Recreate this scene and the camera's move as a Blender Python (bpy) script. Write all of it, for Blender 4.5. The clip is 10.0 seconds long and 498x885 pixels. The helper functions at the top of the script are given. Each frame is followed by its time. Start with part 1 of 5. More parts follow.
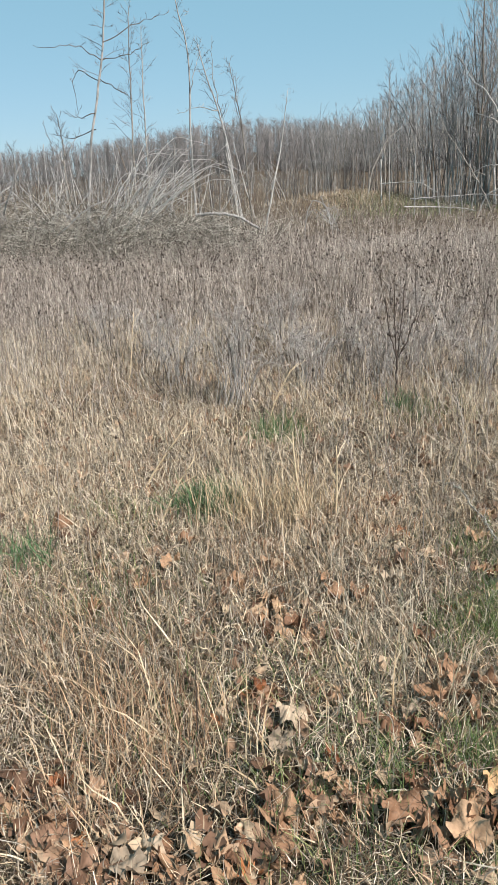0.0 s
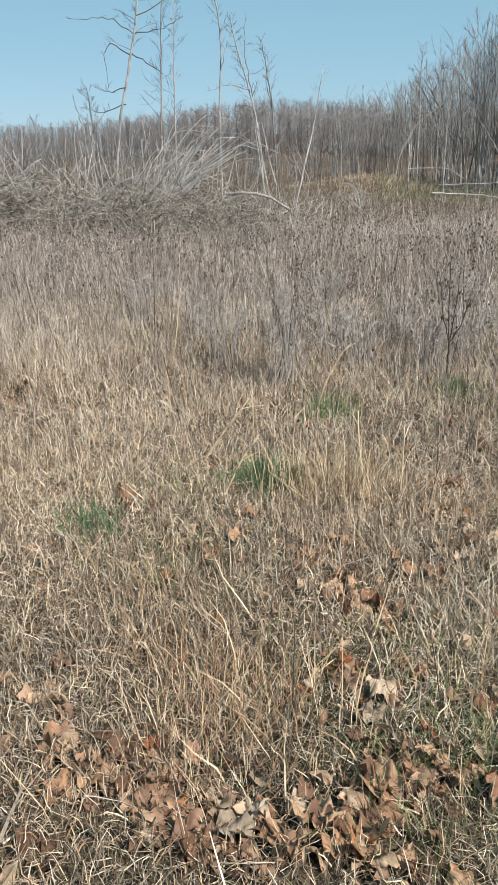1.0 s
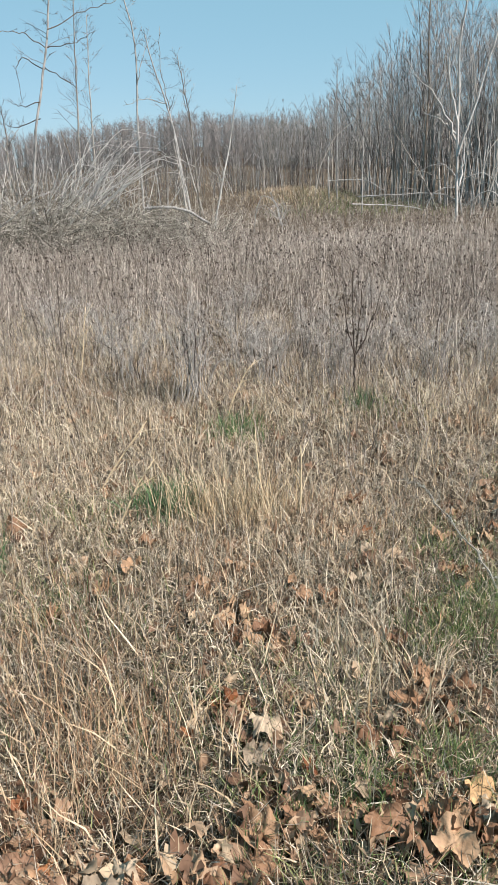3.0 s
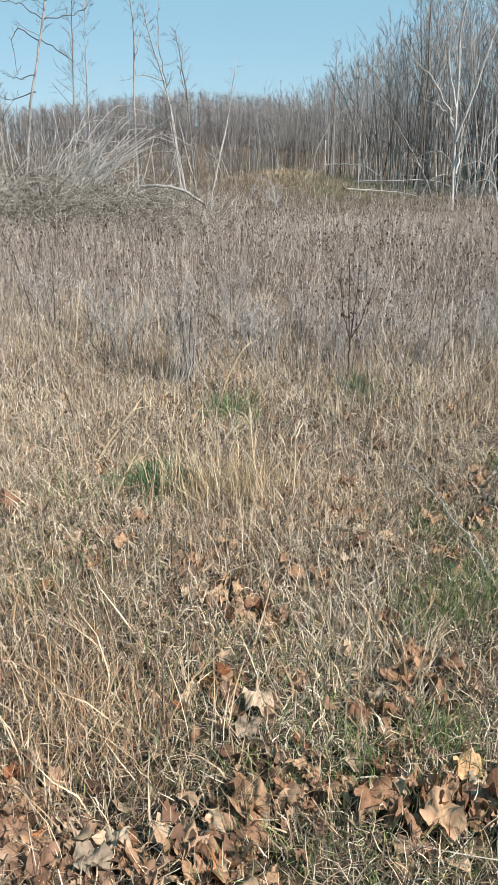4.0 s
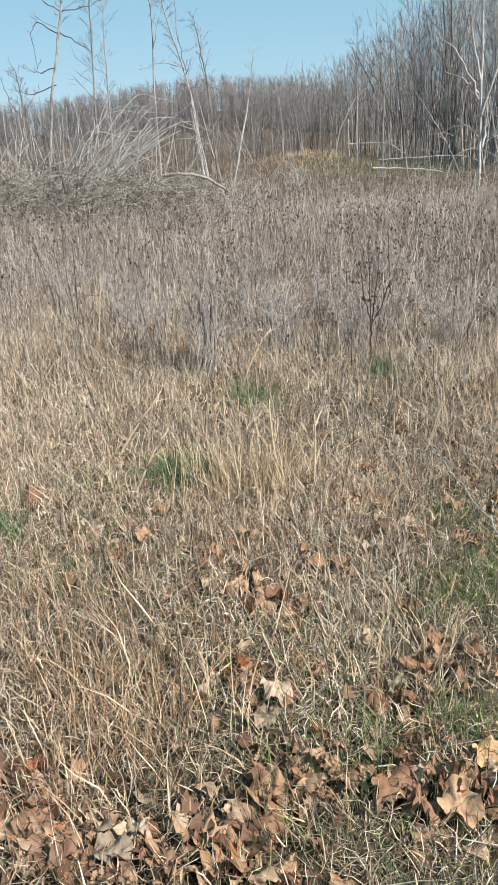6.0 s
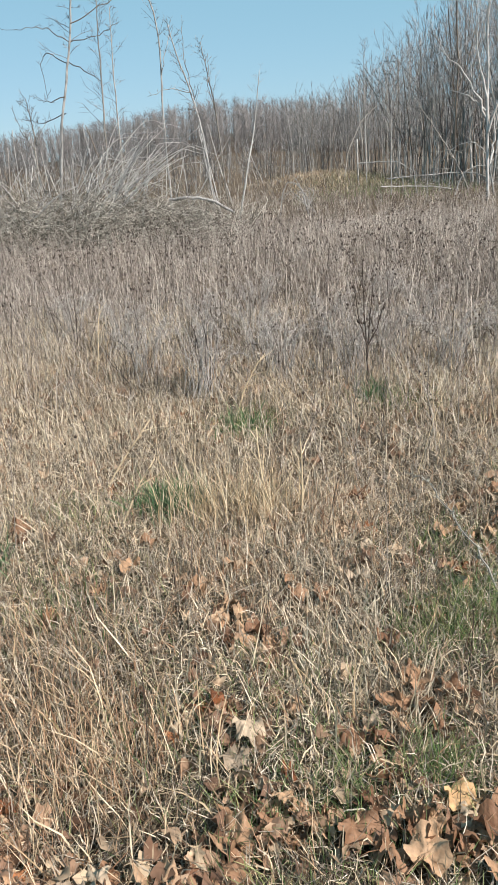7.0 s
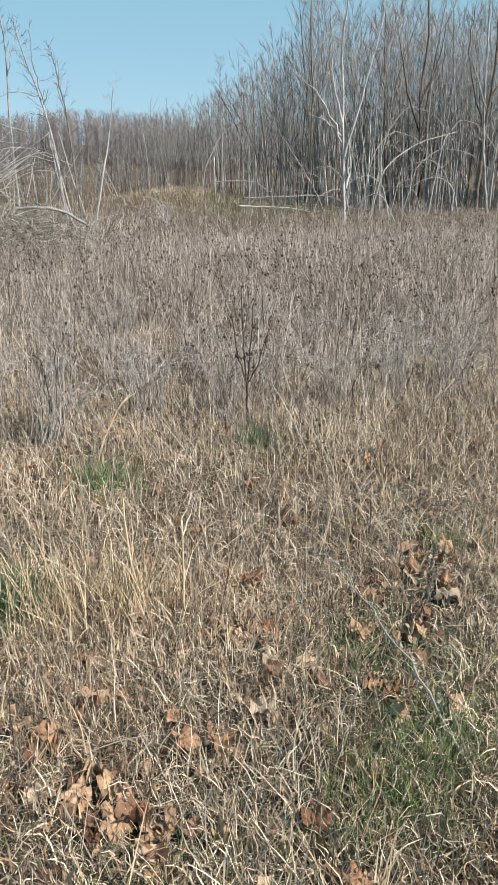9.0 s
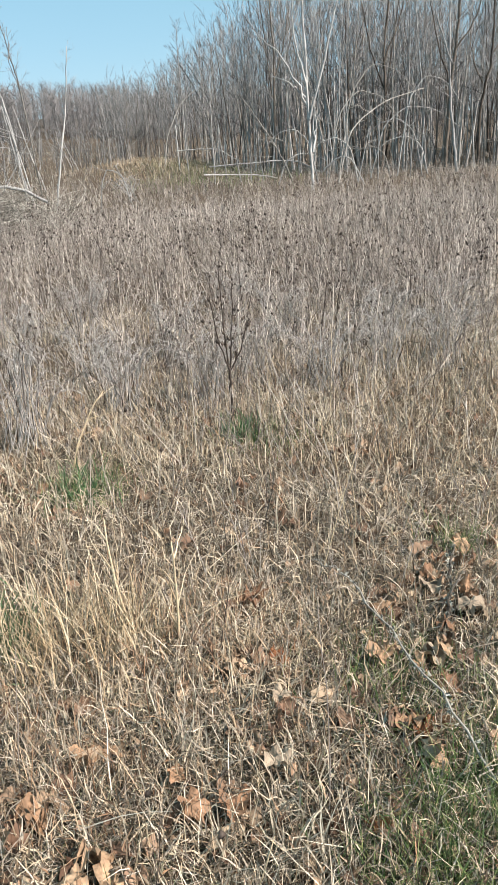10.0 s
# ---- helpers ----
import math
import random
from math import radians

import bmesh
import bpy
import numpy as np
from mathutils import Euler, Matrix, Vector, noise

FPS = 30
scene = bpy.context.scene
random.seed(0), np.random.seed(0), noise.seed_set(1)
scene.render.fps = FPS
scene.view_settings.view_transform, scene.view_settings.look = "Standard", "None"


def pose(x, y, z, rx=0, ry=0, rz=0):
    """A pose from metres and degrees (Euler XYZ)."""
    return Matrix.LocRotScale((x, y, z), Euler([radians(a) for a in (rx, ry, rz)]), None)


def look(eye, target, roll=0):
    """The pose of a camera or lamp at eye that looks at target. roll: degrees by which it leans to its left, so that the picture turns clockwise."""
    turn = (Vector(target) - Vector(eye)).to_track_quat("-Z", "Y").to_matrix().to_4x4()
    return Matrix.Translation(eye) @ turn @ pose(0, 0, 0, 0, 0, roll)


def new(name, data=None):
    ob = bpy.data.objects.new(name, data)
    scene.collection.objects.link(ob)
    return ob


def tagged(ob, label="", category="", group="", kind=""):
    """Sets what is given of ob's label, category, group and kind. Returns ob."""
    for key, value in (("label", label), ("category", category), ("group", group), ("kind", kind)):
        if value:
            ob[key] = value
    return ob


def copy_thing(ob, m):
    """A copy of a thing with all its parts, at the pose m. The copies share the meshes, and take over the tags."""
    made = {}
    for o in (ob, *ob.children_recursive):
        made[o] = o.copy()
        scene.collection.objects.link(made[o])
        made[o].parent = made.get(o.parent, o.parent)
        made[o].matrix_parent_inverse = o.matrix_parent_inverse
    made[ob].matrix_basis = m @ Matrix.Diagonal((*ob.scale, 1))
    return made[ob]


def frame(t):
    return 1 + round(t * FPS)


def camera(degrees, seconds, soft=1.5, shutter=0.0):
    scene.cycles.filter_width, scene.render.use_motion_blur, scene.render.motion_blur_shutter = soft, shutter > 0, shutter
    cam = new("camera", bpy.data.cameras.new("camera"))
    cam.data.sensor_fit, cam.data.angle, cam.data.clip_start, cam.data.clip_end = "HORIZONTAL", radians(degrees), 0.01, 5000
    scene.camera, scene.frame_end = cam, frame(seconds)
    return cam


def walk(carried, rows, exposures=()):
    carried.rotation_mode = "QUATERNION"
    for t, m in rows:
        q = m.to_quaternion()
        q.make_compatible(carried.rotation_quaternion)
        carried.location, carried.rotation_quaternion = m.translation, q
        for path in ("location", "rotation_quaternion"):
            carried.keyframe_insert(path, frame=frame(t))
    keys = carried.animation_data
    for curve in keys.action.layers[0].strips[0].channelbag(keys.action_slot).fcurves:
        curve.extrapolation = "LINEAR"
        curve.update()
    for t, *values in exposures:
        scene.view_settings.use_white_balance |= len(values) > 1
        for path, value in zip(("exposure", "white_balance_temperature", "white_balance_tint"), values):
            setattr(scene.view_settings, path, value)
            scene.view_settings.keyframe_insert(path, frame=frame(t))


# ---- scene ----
cam = camera(36.0, 10.0, soft=1.1)
PATH = [
    (0, (0.263, -0.344, 1.595), (-0.043, 1.52, 0.936), -3.5),
    (0.5, (0.086, -0.374, 1.592), (-0.303, 1.478, 0.945), -2.8),
    (1, (-0.004, -0.389, 1.568), (-0.333, 1.456, 0.87), -1.7),
    (1.5, (0.062, -0.338, 1.576), (-0.254, 1.505, 0.865), -2.1),
    (2, (0.172, -0.249, 1.585), (-0.115, 1.596, 0.867), -3.0),
    (2.5, (0.188, -0.261, 1.597), (-0.027, 1.611, 0.927), -3.7),
    (3.8, (0.149, -0.259, 1.554), (0.022, 1.609, 0.85), -0.4),
    (4, (0.146, -0.276, 1.568), (0.01, 1.586, 0.852), -0.4),
    (4.5, (0.156, -0.272, 1.556), (-0.013, 1.58, 0.82), -1.4),
    (5, (0.16, -0.267, 1.557), (-0.032, 1.575, 0.803), -2.2),
    (5.2, (0.157, -0.28, 1.579), (-0.046, 1.557, 0.815), -2.7),
    (6.3, (0.249, -0.261, 1.591), (0.023, 1.581, 0.846), -3.1),
    (6.5, (0.279, -0.268, 1.599), (0.06, 1.576, 0.855), -2.6),
    (7, (0.354, -0.209, 1.61), (0.085, 1.645, 0.908), -4.6),
    (7.5, (0.174, 0.076, 1.564), (-0.001, 1.948, 0.881), -3.0),
    (8, (0.02, 0.249, 1.587), (0.004, 2.115, 0.869), 0.2),
    (8.5, (0.042, 0.325, 1.611), (0.097, 2.201, 0.918), 1.0),
    (9, (0.23, 0.565, 1.56), (0.333, 2.442, 0.878), -1.3),
    (9.5, (0.337, 0.748, 1.548), (0.458, 2.599, 0.801), -3.3),
    (10, (0.207, 0.904, 1.562), (0.361, 2.749, 0.806), -3.9),
]
walk(cam, [(t, look(eye, target, roll)) for t, eye, target, roll in PATH], [(t, stops, 6510, 10) for t, stops in ((0, 0.7), (0.5, 0.59), (1, 0.65), (2.5, 0.72), (4.5, 0.79), (6.5, 0.78), (7, 0.73), (7.5, 0.65), (8, 0.87), (8.5, 0.69), (9, 0.77), (9.5, 0.86), (10, 0.94))])

# ---- sky, sun and exposure ----
SUN_AZ, SUN_EL = radians(124), radians(44)   # azimuth clockwise from +y
world = bpy.data.worlds.new("sky")
scene.world = world
world.use_nodes = True
wn = world.node_tree.nodes
sky = wn.new("ShaderNodeTexSky")
sky.sky_type = "NISHITA"
sky.sun_disc = False
sky.sun_elevation, sky.sun_rotation = SUN_EL, SUN_AZ
sky.air_density, sky.dust_density, sky.ozone_density = 0.6, 0.6, 0.8
air = wn.new("ShaderNodeVectorMath")   # thin even spring haze over the clear sky
air.operation = "MULTIPLY_ADD"
air.inputs[1].default_value = (0.6, 0.45, 0.45)
air.inputs[2].default_value = (1.7, 3.85, 4.6)
world.node_tree.links.new(sky.outputs[0], air.inputs[0])
world.node_tree.links.new(air.outputs[0], wn["Background"].inputs[0])
wn["Background"].inputs[1].default_value = 0.0645
sun_data = bpy.data.lights.new("sun", "SUN")
sun_data.energy, sun_data.angle, sun_data.color = 5.0, radians(0.55), (1.0, 0.893, 0.79)
sun = new("sun", sun_data)
sun.matrix_world = look((0, 0, 30), (-math.sin(SUN_AZ) * math.cos(SUN_EL) * 10, -math.cos(SUN_AZ) * math.cos(SUN_EL) * 10, 30 - math.sin(SUN_EL) * 10))


# ---- materials ----
def nodes_of(name):
    m = bpy.data.materials.new(name)
    m.use_nodes = True
    return m, m.node_tree.nodes, m.node_tree.links, m.node_tree.nodes["Principled BSDF"]


def ramp_node(n, stops):
    r = n.new("ShaderNodeValToRGB")
    r.color_ramp.elements[0].position, r.color_ramp.elements[0].color = stops[0][0], (*stops[0][1], 1)
    r.color_ramp.elements[1].position, r.color_ramp.elements[1].color = stops[-1][0], (*stops[-1][1], 1)
    for p, c in stops[1:-1]:
        r.color_ramp.elements.new(p).color = (*c, 1)
    return r


def plant(name, stops, rough=0.7, through_light=0.04, grain=60.0, patch=0.9, single=False):
    """Dry or green plant matter: a colour for each blade, drifts of tone over the field, fine streaks, some light let through."""
    m, n, l, bsdf = nodes_of(name)
    pick = n.new("ShaderNodeObjectInfo" if single else "ShaderNodeNewGeometry")
    ramp = ramp_node(n, stops)
    l.new(pick.outputs["Random" if single else "Random Per Island"], ramp.inputs[0])
    co = n.new("ShaderNodeTexCoord")
    fine = n.new("ShaderNodeTexNoise")
    fine.inputs["Scale"].default_value, fine.inputs["Detail"].default_value = grain, 3
    wide = n.new("ShaderNodeTexNoise")
    wide.inputs["Scale"].default_value, wide.inputs["Detail"].default_value = patch, 2
    l.new(co.outputs["Object"], fine.inputs[0])
    l.new(co.outputs["Object"], wide.inputs[0])
    tone = n.new("ShaderNodeMath")
    tone.operation = "ADD"
    l.new(fine.outputs[0], tone.inputs[0])
    l.new(wide.outputs[0], tone.inputs[1])
    rng = n.new("ShaderNodeMapRange")
    rng.inputs[1].default_value, rng.inputs[2].default_value = 0.6, 1.4
    rng.inputs[3].default_value, rng.inputs[4].default_value = 0.62, 1.35
    l.new(tone.outputs[0], rng.inputs[0])
    mul = n.new("ShaderNodeVectorMath")
    mul.operation = "SCALE"
    l.new(ramp.outputs[0], mul.inputs[0])
    l.new(rng.outputs[0], mul.inputs["Scale"])
    l.new(mul.outputs[0], bsdf.inputs["Base Color"])
    if single:
        bump = n.new("ShaderNodeBump")
        bump.inputs["Strength"].default_value, bump.inputs["Distance"].default_value = 0.9, 0.006
        l.new(fine.outputs[0], bump.inputs["Height"])
        l.new(bump.outputs[0], bsdf.inputs["Normal"])
    bsdf.inputs["Roughness"].default_value = rough
    bsdf.inputs["Specular IOR Level"].default_value = 0.3
    if through_light:
        tr = n.new("ShaderNodeBsdfTranslucent")
        l.new(mul.outputs[0], tr.inputs[0])
        mix = n.new("ShaderNodeMixShader")
        mix.inputs[0].default_value = through_light
        l.new(bsdf.outputs[0], mix.inputs[1])
        l.new(tr.outputs[0], mix.inputs[2])
        l.new(mix.outputs[0], n["Material Output"].inputs[0])
    return m


def bark(name, dark, light, scale=9.0, single=False):
    """Bark with long streaks, blotches and a rough relief."""
    m, n, l, bsdf = nodes_of(name)
    co = n.new("ShaderNodeTexCoord")
    mp = n.new("ShaderNodeMapping")
    mp.inputs["Scale"].default_value = (1, 1, 0.22)
    l.new(co.outputs["Object"], mp.inputs[0])
    a = n.new("ShaderNodeTexNoise")
    a.inputs["Scale"].default_value, a.inputs["Detail"].default_value = scale * 3, 5
    b = n.new("ShaderNodeTexNoise")
    b.inputs["Scale"].default_value, b.inputs["Detail"].default_value = scale * 0.35, 3
    l.new(mp.outputs[0], a.inputs[0])
    l.new(co.outputs["Object"], b.inputs[0])
    add = n.new("ShaderNodeMath")
    add.operation = "MULTIPLY_ADD"
    l.new(a.outputs[0], add.inputs[0])
    add.inputs[1].default_value = 0.6
    half = n.new("ShaderNodeMath")
    half.operation = "MULTIPLY"
    half.inputs[1].default_value = 0.5
    l.new(b.outputs[0], half.inputs[0])
    l.new(half.outputs[0], add.inputs[2])
    if single:
        info = n.new("ShaderNodeObjectInfo")
        vary = n.new("ShaderNodeMath")
        vary.operation = "MULTIPLY_ADD"
        l.new(info.outputs["Random"], vary.inputs[0])
        vary.inputs[1].default_value = 0.34
        l.new(add.outputs[0], vary.inputs[2])
        off = n.new("ShaderNodeMath")
        off.operation = "SUBTRACT"
        l.new(vary.outputs[0], off.inputs[0])
        off.inputs[1].default_value = 0.17
        add = off
    ramp = ramp_node(n, [(0.33, dark), (0.72, light)])
    l.new(add.outputs[0], ramp.inputs[0])
    l.new(ramp.outputs[0], bsdf.inputs["Base Color"])
    bump = n.new("ShaderNodeBump")
    bump.inputs["Strength"].default_value, bump.inputs["Distance"].default_value = 0.6, 0.01
    l.new(a.outputs[0], bump.inputs["Height"])
    l.new(bump.outputs[0], bsdf.inputs["Normal"])
    bsdf.inputs["Roughness"].default_value = 0.85
    bsdf.inputs["Specular IOR Level"].default_value = 0.2
    return m


def soil(name):
    """Trodden thatch over dark soil: crumbs, broken straw and larger drifts."""
    m, n, l, bsdf = nodes_of(name)
    co = n.new("ShaderNodeTexCoord")
    a = n.new("ShaderNodeTexNoise")
    a.inputs["Scale"].default_value, a.inputs["Detail"].default_value = 70, 6
    b = n.new("ShaderNodeTexNoise")
    b.inputs["Scale"].default_value, b.inputs["Detail"].default_value = 0.8, 4
    l.new(co.outputs["Object"], a.inputs[0])
    l.new(co.outputs["Object"], b.inputs[0])
    r1 = ramp_node(n, [(0.32, (0.018, 0.012, 0.009)), (0.52, (0.078, 0.056, 0.039)), (0.72, (0.25, 0.2, 0.145))])
    r2 = ramp_node(n, [(0.35, (0.05, 0.037, 0.026)), (0.65, (0.118, 0.096, 0.072))])
    l.new(a.outputs[0], r1.inputs[0])
    l.new(b.outputs[0], r2.inputs[0])
    mix = n.new("ShaderNodeMix")
    mix.data_type = "RGBA"
    mix.inputs[0].default_value = 0.45
    l.new(r1.outputs[0], mix.inputs["A"])
    l.new(r2.outputs[0], mix.inputs["B"])
    l.new(mix.outputs["Result"], bsdf.inputs["Base Color"])
    bump = n.new("ShaderNodeBump")
    bump.inputs["Strength"].default_value, bump.inputs["Distance"].default_value = 0.8, 0.02
    l.new(a.outputs[0], bump.inputs["Height"])
    l.new(bump.outputs[0], bsdf.inputs["Normal"])
    bsdf.inputs["Roughness"].default_value = 0.95
    bsdf.inputs["Specular IOR Level"].default_value = 0.1
    return m


SOIL = soil("thatch_and_soil")
MAT_STRAW = plant("matted_straw", [(0, (0.07, 0.046, 0.031)), (0.28, (0.22, 0.16, 0.108)), (0.58, (0.43, 0.345, 0.24)), (0.86, (0.68, 0.59, 0.44)), (0.93, (0.36, 0.215, 0.13)), (1, (0.13, 0.075, 0.048))])
MAT_GREY = plant("weathered_straw", [(0, (0.06, 0.05, 0.041)), (0.5, (0.26, 0.22, 0.18)), (1, (0.66, 0.59, 0.495))])
MAT_PINK = plant("bleached_field_grass", [(0, (0.065, 0.055, 0.05)), (0.45, (0.295, 0.258, 0.235)), (1, (0.72, 0.67, 0.605))])
MAT_PALE = plant("pale_bleached_straw", [(0, (0.18, 0.138, 0.098)), (0.4, (0.42, 0.358, 0.275)), (1, (0.67, 0.605, 0.49))])
MAT_GOLD = plant("golden_straw", [(0, (0.34, 0.245, 0.15)), (0.5, (0.5, 0.4, 0.265)), (1, (0.66, 0.57, 0.43))])
MAT_OLIVE = plant("fine_olive_grass", [(0, (0.045, 0.045, 0.026)), (0.5, (0.175, 0.174, 0.1)), (1, (0.5, 0.475, 0.32))])
MAT_RUST = plant("rust_stems", [(0, (0.13, 0.068, 0.042)), (0.5, (0.36, 0.23, 0.145)), (1, (0.64, 0.5, 0.35))])
MAT_GREEN = plant("green_blades", [(0, (0.045, 0.095, 0.033)), (0.5, (0.125, 0.205, 0.075)), (1, (0.36, 0.39, 0.18))], through_light=0.35)
MAT_HERB = plant("dark_green_herb", [(0, (0.04, 0.085, 0.04)), (0.5, (0.085, 0.165, 0.075)), (1, (0.17, 0.26, 0.13))], through_light=0.3)
MAT_STEM = plant("weed_stems", [(0, (0.052, 0.044, 0.04)), (0.45, (0.175, 0.15, 0.136)), (0.8, (0.375, 0.335, 0.3)), (1, (0.6, 0.55, 0.49))], through_light=0)
MAT_HEAD = plant("seed_heads", [(0, (0.02, 0.015, 0.012)), (0.6, (0.055, 0.042, 0.035)), (1, (0.14, 0.11, 0.09))], through_light=0)
MAT_LEAF = plant("dead_oak_leaf", [(0, (0.14, 0.072, 0.042)), (0.25, (0.25, 0.145, 0.087)), (0.55, (0.32, 0.2, 0.122)), (0.85, (0.41, 0.28, 0.18)), (1, (0.35, 0.265, 0.185))], rough=0.65, through_light=0.1, grain=8, patch=3, single=True)
MAT_LEAF_PALE = plant("bleached_leaf", [(0, (0.25, 0.2, 0.15)), (1, (0.39, 0.31, 0.23))], rough=0.7, through_light=0.1, grain=8, patch=3, single=True)
MAT_LEAF_GOLD = plant("yellow_leaf", [(0, (0.43, 0.28, 0.15)), (1, (0.48, 0.32, 0.175))], rough=0.65, through_light=0.15, grain=8, patch=3, single=True)
MAT_LEAF_RUST = plant("rust_leaf", [(0, (0.18, 0.068, 0.032)), (1, (0.33, 0.14, 0.06))], rough=0.6, through_light=0.15, grain=8, patch=3, single=True)
MAT_LITTER = plant("leaf_litter", [(0, (0.09, 0.05, 0.032)), (0.4, (0.2, 0.12, 0.08)), (0.75, (0.32, 0.215, 0.145)), (1, (0.46, 0.355, 0.25))], rough=0.65, through_light=0.15, grain=35, patch=6)
BARK_PALE = bark("pale_bark", (0.115, 0.114, 0.112), (0.42, 0.42, 0.416))
BARK_WHITE = bark("white_bark", (0.2, 0.197, 0.192), (0.57, 0.564, 0.552))
BARK_GREY = bark("grey_bark", (0.11, 0.103, 0.094), (0.39, 0.372, 0.344), single=True)
BARK_DARK = bark("dark_bark", (0.04, 0.033, 0.027), (0.185, 0.158, 0.133), single=True)
TWIG = plant("bare_twigs", [(0, (0.04, 0.039, 0.038)), (0.62, (0.144, 0.144, 0.146)), (1, (0.42, 0.418, 0.415))], through_light=0)
BRUSH = plant("dead_brush", [(0, (0.045, 0.04, 0.034)), (0.45, (0.19, 0.178, 0.156)), (0.8, (0.36, 0.342, 0.305)), (1, (0.55, 0.53, 0.485))], through_light=0)
# narrow pale grey range: distance haze is painted into these twigs' colour
HAZED_TWIG = plant("hazed_far_twigs", [(0, (0.095, 0.092, 0.094)), (1, (0.185, 0.178, 0.18))], through_light=0, patch=0.05)
# darker version of the bare twigs: the wood's inner shade is painted into the colour
PAINTED_SHADE_TWIG = plant("painted_shade_brush", [(0, (0.035, 0.034, 0.034)), (0.8, (0.105, 0.103, 0.103)), (1, (0.32, 0.315, 0.31))], through_light=0)
ASH_WEED = plant("ash_grey_weed", [(0, (0.11, 0.1, 0.095)), (0.5, (0.32, 0.3, 0.285)), (1, (0.62, 0.595, 0.57))], through_light=0)
LICHEN = plant("lichen", [(0, (0.2, 0.205, 0.18)), (1, (0.38, 0.385, 0.34))], through_light=0)


# ---- mesh helpers ----
class Geo:
    """Collects triangles and quads, each with a material slot."""

    def __init__(self):
        self.v, self.q, self.t, self.mq, self.mt, self.count = [], [], [], [], [], 0

    def add(self, v, q=None, t=None, slot=0):
        v = np.asarray(v, float).reshape(-1, 3)
        if q is not None and len(q):
            q = np.asarray(q, int).reshape(-1, 4)
            self.q.append(q + self.count)
            self.mq.append(np.full(len(q), slot))
        if t is not None and len(t):
            t = np.asarray(t, int).reshape(-1, 3)
            self.t.append(t + self.count)
            self.mt.append(np.full(len(t), slot))
        self.v.append(v)
        self.count += len(v)

    def arrays(self):
        v = np.concatenate(self.v)
        q = np.concatenate(self.q) if self.q else np.zeros((0, 4), int)
        t = np.concatenate(self.t) if self.t else np.zeros((0, 3), int)
        mq = np.concatenate(self.mq) if self.mq else np.zeros(0, int)
        mt = np.concatenate(self.mt) if self.mt else np.zeros(0, int)
        return v, q, t, mq, mt

    def tube(self, path, radii, sides=3, slot=0):
        """A stick swept along a path, closed to a point or a cut at its end."""
        p = np.asarray(path, float)
        r = np.asarray(radii, float)
        k = len(p)
        tang = np.gradient(p, axis=0)
        tang /= np.linalg.norm(tang, axis=1)[:, None] + 1e-9
        ref = np.array((1.0, 0, 0)) if abs(tang[0][2]) > 0.7 else np.array((0, 0, 1.0))
        u = np.cross(tang, ref)
        u /= np.linalg.norm(u, axis=1)[:, None] + 1e-9
        w = np.cross(tang, u)
        a = np.arange(sides) * 2 * np.pi / sides
        ring = np.cos(a)[None, :, None] * u[:, None] + np.sin(a)[None, :, None] * w[:, None]
        v = (p[:, None] + ring * r[:, None, None]).reshape(-1, 3)
        i, j = np.meshgrid(np.arange(k - 1), np.arange(sides), indexing="ij")
        n = (j + 1) % sides
        q = np.stack([i * sides + j, i * sides + n, (i + 1) * sides + n, (i + 1) * sides + j], -1).reshape(-1, 4)
        v = np.concatenate([v, [p[-1] + tang[-1] * r[-1] * 0.4]])
        e = (k - 1) * sides
        cap = [(e + s, e + (s + 1) % sides, k * sides) for s in range(sides)]
        self.add(v, q, cap, slot)

    def cone(self, base, direction, length, r, slot=0):
        """A short straight twig that ends in a point."""
        d = np.asarray(direction, float)
        d = d / (np.linalg.norm(d) + 1e-9)
        u = np.cross(d, (0.3, 0.5, 0.81))
        u /= np.linalg.norm(u) + 1e-9
        w = np.cross(d, u)
        self.add([base + r * u, base + r * (-0.5 * u + 0.87 * w), base + r * (-0.5 * u - 0.87 * w), base + d * length], None, [(0, 1, 3), (1, 2, 3), (2, 0, 3)], slot)

    def scatter(self, other, turns, places):
        """Sets down copies of another Geo, turned by 3 x 3 matrices."""
        v, q, t, mq, mt = other.arrays()
        n, m = len(places), len(v)
        out = np.einsum("nij,mj->nmi", turns, v) + places[:, None]
        shift = (np.arange(n) * m)[:, None, None]
        self.v.append(out.reshape(-1, 3))
        if len(q):
            self.q.append((q[None] + shift).reshape(-1, 4) + self.count)
            self.mq.append(np.tile(mq, n))
        if len(t):
            self.t.append((t[None] + shift).reshape(-1, 3) + self.count)
            self.mt.append(np.tile(mt, n))
        self.count += n * m

    def mesh(self, name, materials, smooth=False):
        v, q, t, mq, mt = self.arrays()
        me = bpy.data.meshes.new(name)
        me.vertices.add(len(v))
        me.vertices.foreach_set("co", v.astype(np.float32).ravel())
        me.loops.add(q.size + t.size)
        me.loops.foreach_set("vertex_index", np.concatenate([q.ravel(), t.ravel()]).astype(np.int32))
        me.polygons.add(len(q) + len(t))
        starts = np.concatenate([np.arange(len(q)) * 4, q.size + np.arange(len(t)) * 3])
        me.polygons.foreach_set("loop_start", starts.astype(np.int32))
        me.polygons.foreach_set("material_index", np.concatenate([mq, mt]).astype(np.int32))
        if smooth:
            me.polygons.foreach_set("use_smooth", np.ones(len(q) + len(t), bool))
        for m in materials:
            me.materials.append(m)
        me.update(calc_edges=True)
        return me


def part(name, geo, materials, parent=None, label="", smooth=False):
    me = geo.mesh(name, materials if isinstance(materials, list) else [materials], smooth)
    ob = new(name, me)
    if parent is not None:
        ob.parent = parent
    return tagged(ob, label)


def step(x):
    x = np.clip(x, 0, 1)
    return x * x * (3 - 2 * x)


